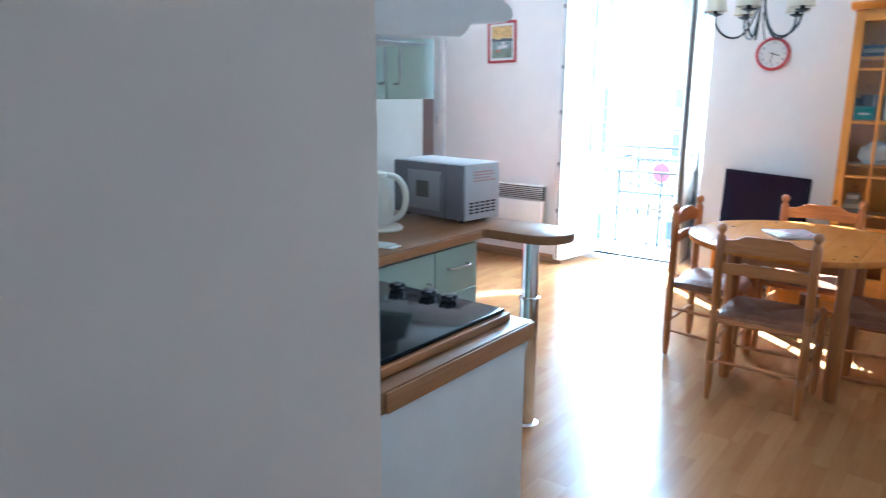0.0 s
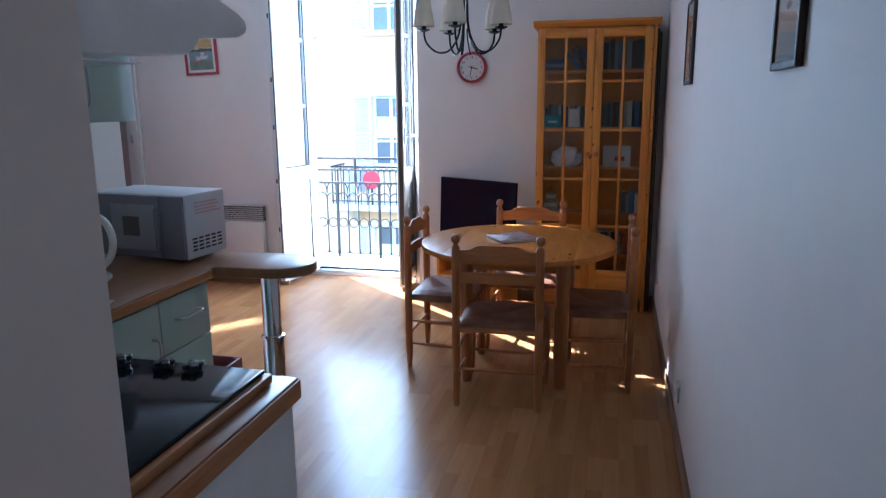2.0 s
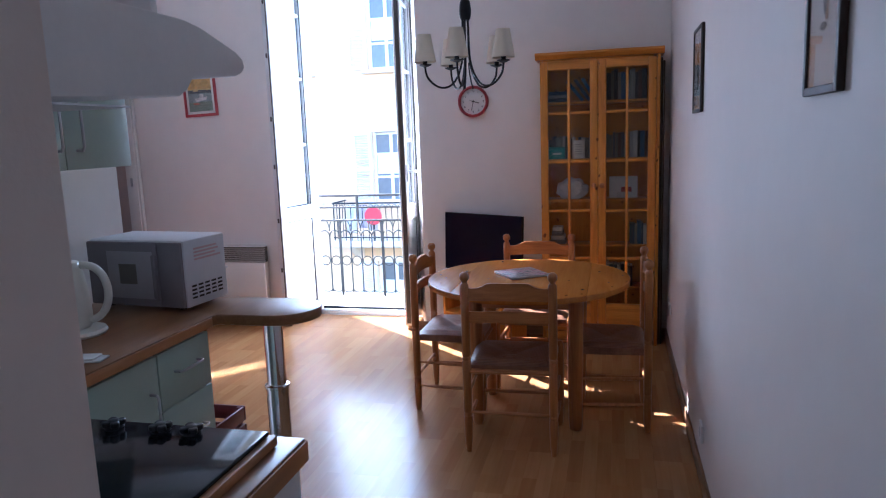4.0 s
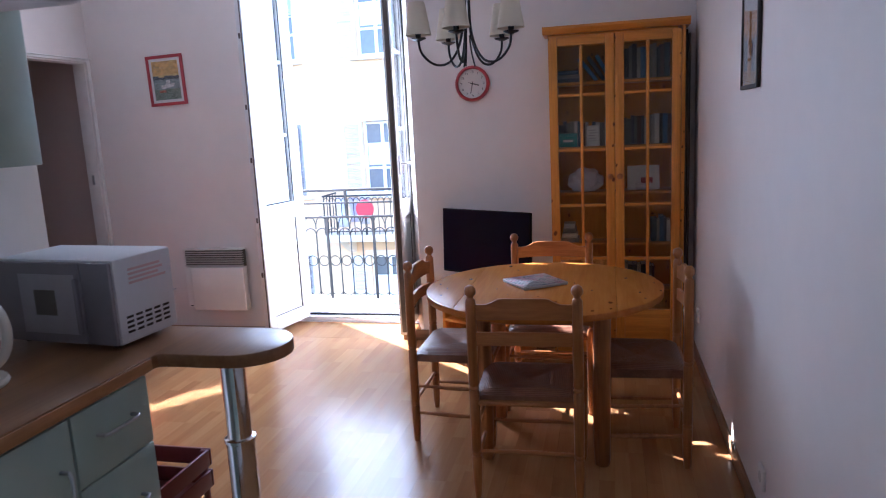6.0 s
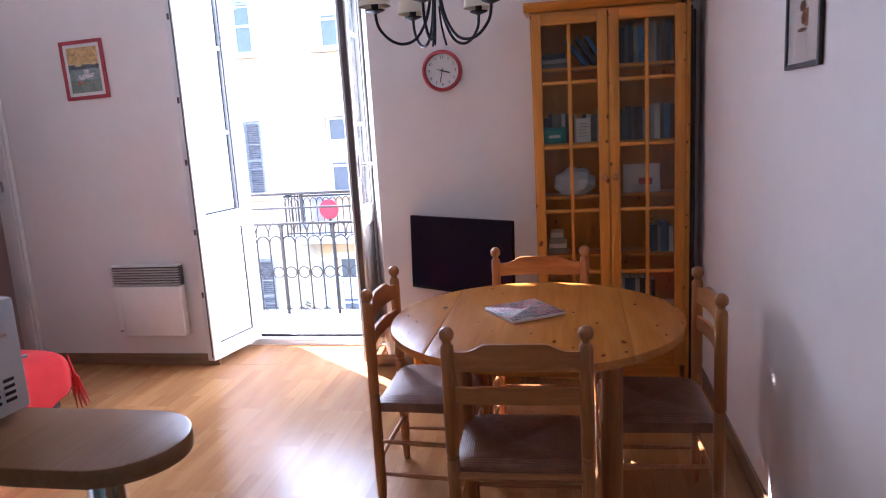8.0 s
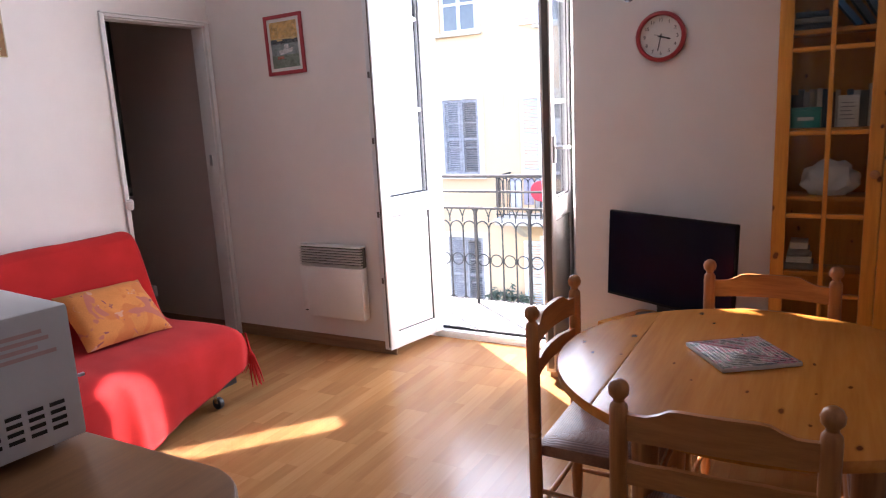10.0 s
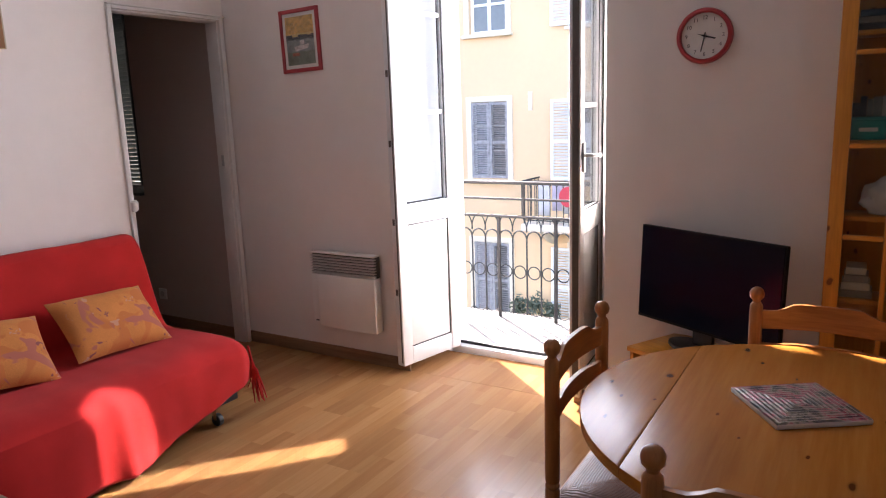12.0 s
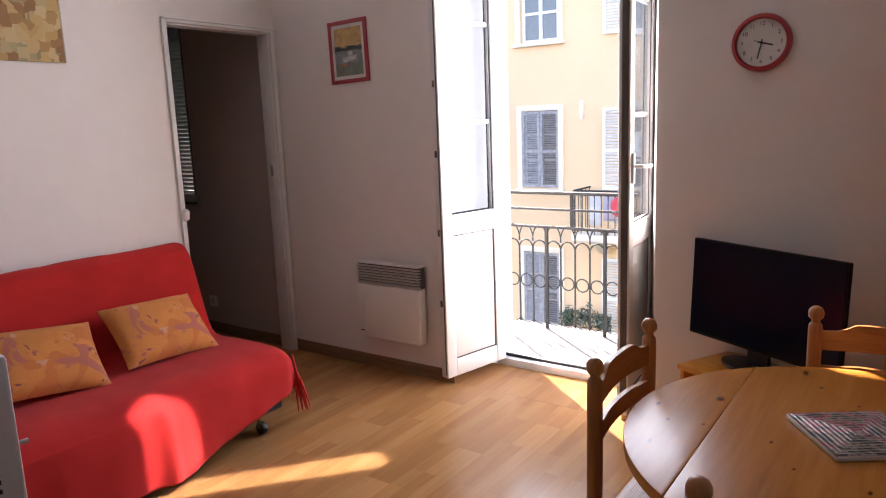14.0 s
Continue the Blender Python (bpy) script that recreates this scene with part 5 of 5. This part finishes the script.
    for y in (y1 - 0.165, y0 + 0.2):
        for x in (0.40, -0.3):
            w = part("castor", lathe(B(), [(0.012, -0.014), (0.030, -0.012), (0.032, 0.0), (0.030, 0.012), (0.012, 0.014)], 0, 0, 18, Matrix.Translation((x, y, 0.032)) @ Matrix.Rotation(radians(90), 4, "X")), M_BLACK, s, "small black castor with chrome fork")
            part("fork", box(B(), x - 0.012, y - 0.019, 0.035, x + 0.012, y - 0.0155, 0.11, 0.002), M_CHROME, w)
    rng = random.Random(7)
    for k in range(34):
        f = k / 33
        x = 0.12 + 0.36 * f
        bm = B()
        z0 = 0.21
        tube(bm, [(x, y1 + 0.016, z0), (x + rng.uniform(-0.012, 0.012), y1 + 0.026, z0 - 0.035), (x + rng.uniform(-0.02, 0.02), y1 + 0.024, z0 - 0.07 - rng.uniform(0, 0.02))], [0.0028, 0.0024, 0.0012], 5)
        part("fringe_tassel", bm, M_RED, s)
    tube_b = B()
    for k in range(7):
        x = 0.47 + 0.004 * k
        tube(tube_b, [(x, y1 + 0.005, 0.37 - 0.02 * k), (x + 0.014, y1 + 0.012, 0.25), (x + 0.012 * (k % 3), y1 + 0.014 + 0.005 * k, 0.15), (x + 0.015 * (k % 3), y1 + 0.018 + 0.007 * k, 0.06 + 0.012 * (k % 3))], [0.005, 0.006, 0.005, 0.002], 6)
    part("corner_fringe", tube_b, M_RED, s)


sofa()


def cushion(m, label):
    c = thing("cushion", m, label, "cushion", "cushions on the sofa")
    bm = B()
    n, w, h = 18, 0.238, 0.172
    top, bot = {}, {}
    for i in range(n + 1):
        for j in range(n + 1):
            u, v = 2 * i / n - 1, 2 * j / n - 1
            pin = 1 - 0.05 * (1 - u * u) * abs(v) ** 3
            pin2 = 1 - 0.05 * (1 - v * v) * abs(u) ** 3
            t = 0.060 * ((1 - u ** 4) * (1 - v ** 4)) ** 0.55
            t += 0.006 * noise.noise(Vector((u * 2, v * 2, m.translation.y)))
            x, z = u * w * pin2, v * h * pin
            top[i, j] = bm.verts.new((x, -t - 0.001, z))
            bot[i, j] = bm.verts.new((x, t * 0.8 + 0.001, z))
    for i in range(n):
        for j in range(n):
            bm.faces.new((top[i, j], top[i + 1, j], top[i + 1, j + 1], top[i, j + 1]))
            bm.faces.new((bot[i, j], bot[i, j + 1], bot[i + 1, j + 1], bot[i + 1, j]))
    for i in range(n):
        for a, b in (((i, 0), (i + 1, 0)), ((i + 1, n), (i, n)), ((0, i + 1), (0, i)), ((n, i), (n, i + 1))):
            bm.faces.new((top[b], top[a], bot[a], bot[b]))
    part("cover", bm, M_CUSHION, c)


CUSH = Matrix.Translation((-3.450, 4.355, 0.545)) @ Matrix.Rotation(radians(90), 4, "Z") @ Matrix.Rotation(radians(-46), 4, "X") @ Matrix.Rotation(radians(3), 4, "Y")
cushion(CUSH, "orange printed cushion leaning on the sofa back")
cushion(Matrix.Translation((-3.45, 3.80, 0.55)) @ Matrix.Rotation(radians(90), 4, "Z") @ Matrix.Rotation(radians(-46), 4, "X") @ Matrix.Rotation(radians(9), 4, "Y"), "orange printed cushion leaning on the sofa back")


# dark panels put in as the shade between cabinet and wall
def dark_board():
    b = thing("folded_board", (0.288, 5.52, 0), "dark panels standing in for the shaded gap beside the cabinet", "board")
    part("panel", box(B(), -0.018, -0.06, 0.0, -0.004, 0.09, 1.97, 0.004), M_FRAME_GAPSHADE, b)
    part("second_panel", box(B(), -0.001, -0.055, 0.0, 0.012, 0.09, 1.95, 0.004), M_FRAME_GAPSHADE, b)


dark_board()


# ---- outlets and cables ----
def outlet(m, label):
    o = thing("wall_outlet", m, label, "outlet")
    part("plate", box(B(), -0.04, -0.012, -0.04, 0.04, 0, 0.04, 0.004), M_TRIM, o)
    part("socket", lathe(B(), [(0.021, 0.0), (0.021, 0.001)], 0, 0, 18, Matrix.Translation((0, -0.0122, 0)) @ Matrix.Rotation(radians(90), 4, "X")), plain("socket_grey", (0.55, 0.55, 0.54), 0.4), o)


outlet(pose(XR, 3.50, 0.215, 0, 0, -90), "white square wall outlet above the baseboard")
outlet(pose(XR, 5.30, 0.30, 0, 0, -90), "white square wall outlet beside the cabinet")
outlet(pose(-4.77, YW, 0.235, 0, 0, 0), "white square wall outlet in the bedroom")


# ---- bedroom window with closed louvred shutters ----
def bedroom_window():
    w = thing("window_1", (-5.40, YW, 0.95), "bedroom window with closed louvred shutters", "window", kind="structure")
    for x in (-0.545, 0.495):
        part("window_frame", box(B(), x, 0.06, 0, x + 0.05, 0.12, 1.5, 0.004), M_TRIM, w)
    # dark boards added over the sill to keep it from showing sunlit
    for y0, y1 in ((0.002, 0.395), (0.436, 0.67)):
        part("sill_board", box(B(), -0.49, y0, 0.001, 0.49, y1, 0.022, 0.003), M_SHUT_DARK, w)
    for a, b in ((-0.49, -0.002), (0.002, 0.49)):
        s = part("shutter", box(B(), a, 0.40, 0.0, a + 0.05, 0.43, 1.5, 0.003), M_SHUT_DARK, w)
        part("stile", box(B(), b - 0.05, 0.40, 0.0, b, 0.43, 1.5, 0.003), M_SHUT_DARK, s)
        for k in range(44):
            z = 0.02 + k * 0.0335
            bm = B()
            prism(bm, [(0.402, z + 0.030), (0.406, z + 0.034), (0.43, z + 0.006), (0.426, z + 0.002)], a + 0.051, b - 0.051, "x")
            part("slat", bm, M_SHUT_DARK, s, smooth=False)


bedroom_window()


# ---- street and the house opposite ----
def street():
    g = B()
    box(g, -400, YOUT + 0.5, -7.6, 400, 800, -7.5)
    tagged(new("ground", mesh_from(g, "ground", M_ASPHALT, False)), "grey street ground", "ground", kind="structure")


street()


def shutter_leaf(w, h, mat, slats):
    """A louvred leaf in its own xz plane, hinge at the origin, drawn along +x."""
    bm = B()
    f = 0.05
    box(bm, 0, -0.018, 0, f, 0.018, h)
    box(bm, w - f, -0.018, 0, w, 0.018, h)
    for z in (0, h * 0.46, h - f):
        box(bm, f, -0.018, z, w - f, 0.018, z + f)
    louvres = B()
    for a, b in ((f, h * 0.46), (h * 0.46 + f, h - f)):
        n = max(2, int(slats * (b - a) / h))
        p = (b - a) / n
        for k in range(n):
            z = a + k * p
            prism(louvres, [(-0.016, z + 0.004), (-0.012, z), (0.016, z + p * 0.72), (0.012, z + p * 0.76)], f, w - f, "x")
    return bm, louvres


def hang_leaf(win, name, leaf_pair, mat, label, m):
    """Hangs the frame of a louvred leaf and its fine louvres at one pose."""
    part(name, leaf_pair[0], mat, win, label, False).matrix_local = m
    fine = part("louvres", leaf_pair[1], mat, win, "", False)
    fine.matrix_local = m
    tagged(fine, kind="stuff")


def facade_window(house, x, z0, z1, w, kind):
    """kind: closed, open (leaves folded on the wall), tilt (lower halves propped out)."""
    h = z1 - z0
    win = thing("window", Matrix.Translation((x, 0, z0)), "", "")
    win.parent = house
    s = 0.11
    for a in (-w / 2 - s, w / 2):
        part("surround", box(B(), a, -0.03, -0.05, a + s, 0.0, h + s, 0.004), M_STUCCO_PALE, win)
    part("surround", box(B(), -w / 2, -0.03, h, w / 2, 0.0, h + s, 0.004), M_STUCCO_PALE, win)
    part("sill", box(B(), -w / 2 - 0.14, -0.10, -0.08, w / 2 + 0.14, 0.02, -0.02, 0.006), M_STUCCO_PALE, win)
    fr = part("frame", box(B(), -w / 2, 0.08, 0, -w / 2 + 0.06, 0.13, h, 0.003), M_SHUT_WHITE, win)
    bm = B()
    for a in (-0.035, w / 2 - 0.06):
        box(bm, a, 0.08, 0, a + 0.07, 0.13, h)
    for z in (0, h * 0.34, h * 0.67, h - 0.06):
        box(bm, -w / 2 + 0.06, 0.085, z, w / 2 - 0.06, 0.125, z + 0.05)
    part("sash", bm, M_SHUT_WHITE, fr, smooth=False)
    part("pane", box(B(), -w / 2 + 0.06, 0.105, 0.02, w / 2 - 0.06, 0.11, h - 0.02), M_PANE_DARK, win, smooth=False)
    hw = w / 2 - 0.004
    if kind == "closed":
        for sx in (-1, 1):
            hang_leaf(win, "shutter", shutter_leaf(hw, h - 0.02, M_SHUT_GREY, 34), M_SHUT_GREY, "weathered grey louvred shutter", pose(sx * w / 2, 0.0, 0.01, 0, 0, 0 if sx < 0 else 180))
    elif kind == "open":
        part("curtain", box(B(), -w / 2 + 0.07, 0.10, h * 0.40, w / 2 - 0.07, 0.104, h * 0.70), M_PAPER, win, "white half curtain", False)
        for sx in (-1, 1):
            hang_leaf(win, "shutter", shutter_leaf(hw + 0.02, h, M_SHUT_WHITE, 30), M_SHUT_WHITE, "white louvred shutter folded back", pose(sx * (w / 2 + 0.005), -0.07, 0.0, 0, 0, 180 if sx < 0 else 0))
    else:
        for sx in (-1, 1):
            hang_leaf(win, "shutter", shutter_leaf(hw, h * 0.2, M_SHUT_BLUE, 8), M_SHUT_BLUE, "pale blue shutter", pose(sx * w / 2, 0.0, h * 0.8, 0, 0, 0 if sx < 0 else 180))
            hang_leaf(win, "propped_panel", shutter_leaf(hw - 0.04, h * 0.60, M_SHUT_BLUE, 18), M_SHUT_BLUE, "lower shutter panel propped outwards", pose(-hw + 0.01 if sx < 0 else 0.03, -0.02, h * 0.79, 24, 0, 0) @ pose(0, 0, -h * 0.60))


def opposite_house():
    Y = 15.0
    h = thing("apricot_house", (0, Y, 0), "apricot stucco town house with louvred shutters", "house")
    cols = [(-13.5, "closed"), (-10.2, "open"), (-6.87, "closed"), (-4.72, "open"), (-1.4, "closed"), (1.9, "open"), (5.2, "closed")]
    rows = [(-2.70, -1.18), (0.13, 1.64), (2.95, 4.46)]
    w = 0.80
    # wall in strips, leaving real openings
    bm = B()
    xs = [-22.0] + [v for x, _ in cols for v in (x - w / 2, x + w / 2)] + [14.0]
    for i in range(len(xs) - 1):
        a, b = xs[i], xs[i + 1]
        if i % 2 == 0:
            box(bm, a, 0, -7.5, b, 0.4, 6.3)
        else:
            z = -7.5
            for z0, z1 in rows:
                box(bm, a, 0, z, b, 0.4, z0)
                z = z1
            box(bm, a, 0, z, b, 0.4, 6.3)
    part("wall", bm, M_STUCCO, h, "apricot stucco wall", False)
    part("back_wall", box(B(), -22, 3.4, -7.5, 14, 3.6, 6.3), M_STUCCO, h, smooth=False)
    part("floor_slab", box(B(), -22, 0.41, -0.5, 14, 3.39, -0.3), M_STUCCO_PALE, h, smooth=False)
    part("cornice", box(B(), -22.2, -0.35, 6.3, 14.2, 0.4, 6.55, 0.03), M_STUCCO_PALE, h)
    part("roof", prism(B(), [(-0.45, 6.56), (1.8, 7.4), (4.0, 6.56)], -22.3, 14.3, "x"), M_ROOF, h, "low terracotta tiled roof", False)
    for x, kind in cols:
        for r, (z0, z1) in enumerate(rows):
            k = kind
            if r == 2 and x == -6.87:
                k = "tilt"
            facade_window(h, x, z0, z1, w, k)
    part("wall_vent", box(B(), -6.02, -0.03, 1.45, -5.94, 0.0, 1.80, 0.004), M_STUCCO_PALE, h)
    dp = B()
    tube(dp, [(-8.6, -0.08, -7.4), (-8.6, -0.08, 6.25)], 0.05, 10)
    part("drainpipe", dp, M_SHUT_GREY, h)


opposite_house()


def opposite_balcony():
    b = thing("opposite_balcony", (-4.70, 14.55, -0.62), "small balcony with iron railing on the opposite house", "balcony")
    part("slab", box(B(), -1.15, -0.35, -0.14, 1.15, 0.445, 0.0, 0.02), M_STUCCO_PALE, b)
    for x in (-0.8, 0.8):
        part("bracket", prism(B(), [(0.445, -0.145), (0.445, -0.5), (0.25, -0.42), (-0.1, -0.2), (-0.15, -0.145)], x - 0.08, x + 0.08, "x", 0.01), M_STUCCO_PALE, b)
    part("top_rail", box(B(), -1.12, -0.32, 0.78, 1.12, -0.28, 0.81, 0.004), M_RAIL, b)
    part("bottom_rail", box(B(), -1.12, -0.31, 0.06, 1.12, -0.29, 0.08, 0.003), M_RAIL, b)
    for x in (-1.12, 1.10):
        part("side_rail", box(B(), x, -0.28, 0.78, x + 0.02, 0.445, 0.81, 0.003), M_RAIL, b)
    n = 18
    for i in range(n):
        x = -1.1 + i * 2.2 / (n - 1)
        part("spindle", tube(B(), [(x, -0.30, 0.0), (x, -0.30, 0.66)], 0.009, 5), M_RAIL, b)
        if i < n - 1:
            c = x + 1.1 / (n - 1)
            part("arch", tube(B(), [(c + 0.065 * math.cos(a), -0.30, 0.66 + 0.10 * math.sin(a)) for a in [math.pi * k / 8 for k in range(9)]], 0.008, 5), M_RAIL, b)
    for i in range(5):
        y = -0.25 + i * 0.16
        part("side_spindle", tube(B(), [(-1.11, y, 0.0), (-1.11, y, 0.78)], 0.009, 5), M_RAIL, b)
    cl = thing("hanging_laundry", (-5.28, 14.30, -0.58), "pale washing hung on the opposite balcony", "laundry")
    for k, (x, w, hh, c) in enumerate(((-0.25, 0.22, 0.6, (0.72, 0.70, 0.72)), (0.02, 0.2, 0.5, (0.55, 0.50, 0.60)), (0.25, 0.2, 0.55, (0.70, 0.66, 0.66)))):
        bm = B()
        m = 8
        vs = [[bm.verts.new((x + w * i / m, 0.012 * math.sin(i * 1.9 + k), 0.72 - hh * j / 4)) for i in range(m + 1)] for j in range(5)]
        for j in range(4):
            for i in range(m):
                bm.faces.new((vs[j][i], vs[j][i + 1], vs[j + 1][i + 1], vs[j + 1][i]))
        o = part("cloth", bm, cloth("laundry_cloth", c, 200), cl)
        sm = o.modifiers.new("thickness", "SOLIDIFY")
        sm.thickness = 0.006
    d = thing("red_parasol_disc", (-4.90, 14.20, -0.36), "round red disc on the opposite balcony", "disc")
    part("disc", lathe(B(), [(0.175, -0.012), (0.19, 0), (0.175, 0.012)], 0, 0, 28, Matrix.Translation((0, 0, 0.27)) @ Matrix.Rotation(radians(90), 4, "X")), plain("red_disc_paint", (0.62, 0.05, 0.07), 0.5), d)
    part("prop", tube(B(), [(0, 0, -0.26), (0, 0, 0.09)], 0.012, 8), M_RAIL, d)


opposite_balcony()


def potted_plants():
    rng = random.Random(11)
    leaf_m = plain("plant_leaf", (0.085, 0.105, 0.065), 0.6, 0, 0.3)
    pot_m = plain("terracotta_pot", (0.40, 0.17, 0.09), 0.8, 0, 0.15)
    ledge = solid("planter_ledge", box(B(), -6.5, 14.45, -2.85, -4.2, 15.0, -2.72, 0.01), M_STUCCO_PALE, "stone ledge with plants on the opposite house", "ledge")
    for x, y, s in ((-6.1, 14.62, 0.26), (-5.75, 14.62, 0.30), (-5.4, 14.62, 0.24)):
        p = thing("potted_plant", (x, y, -2.72), "leafy green plant in a terracotta pot", "plant", "plants on the ledge")
        part("pot", lathe(B(), [(0.08, 0), (0.11, 0.16), (0.12, 0.16), (0.12, 0.19), (0.10, 0.19)], 0, 0, 16), pot_m, p)
        bm = B()
        for k in range(170):
            d = Vector((rng.gauss(0, 0.6), rng.gauss(0, 0.5), rng.gauss(0.1, 0.6)))
            c = Vector((0, 0, 0.2 + s * 0.6)) + d * s * 0.55
            if c.z < 0.19:
                c.z = 0.19 + rng.random() * 0.1
            a, b = Vector((rng.gauss(0, 1), rng.gauss(0, 1), rng.gauss(0, 1))).normalized(), Vector((rng.gauss(0, 1), rng.gauss(0, 1), rng.gauss(0, 1))).normalized()
            b = (b - a * a.dot(b)).normalized()
            ln, wd = 0.05 + rng.random() * 0.04, 0.02
            bm.faces.new([bm.verts.new(c + q) for q in (-a * ln, b * wd, a * ln, -b * wd)])
        part("leaves", bm, leaf_m, p, smooth=False)


potted_plants()


# ---- floor boards, last ----
def floor_boards():
    w, ln, y0, y1 = 0.1905, 1.26, YB, YW - 0.001
    gap = 0.0003
    meshes = {}

    def board(length):
        key = round(length, 3)
        if key not in meshes:
            bm = B()
            box(bm, gap / 2, gap / 2, -0.011, w - gap / 2, length - gap / 2, 0.0)
            meshes[key] = mesh_from(bm, "board", M_FLOOR, False)
        return meshes[key]
    x, row = XR - w, 0
    while x > -5.6:
        lo = y0 if x + w > -0.7 else (1.18 if x > XL - 0.1 else 2.8)
        y = lo - (row % 3) * 0.42
        while y < y1:
            a, b = max(y, lo), min(y + ln, y1)
            if b - a > 0.02:
                o = new("board", board(b - a))
                o.parent = floor
                o.location = (x, a, 0.0)
            y += ln
        x -= w
        row += 1
    d = B()
    prism(d, [(WX0 - SPLAY + 0.001, YW), (WX1 + 0.149, YW), (WX1 + 0.006, YF - 0.021), (WX0 - 0.006, YF - 0.021)], -0.019, 0.0)
    o = part("reveal_board", d, M_FLOOR, floor, smooth=False)


floor_boards()
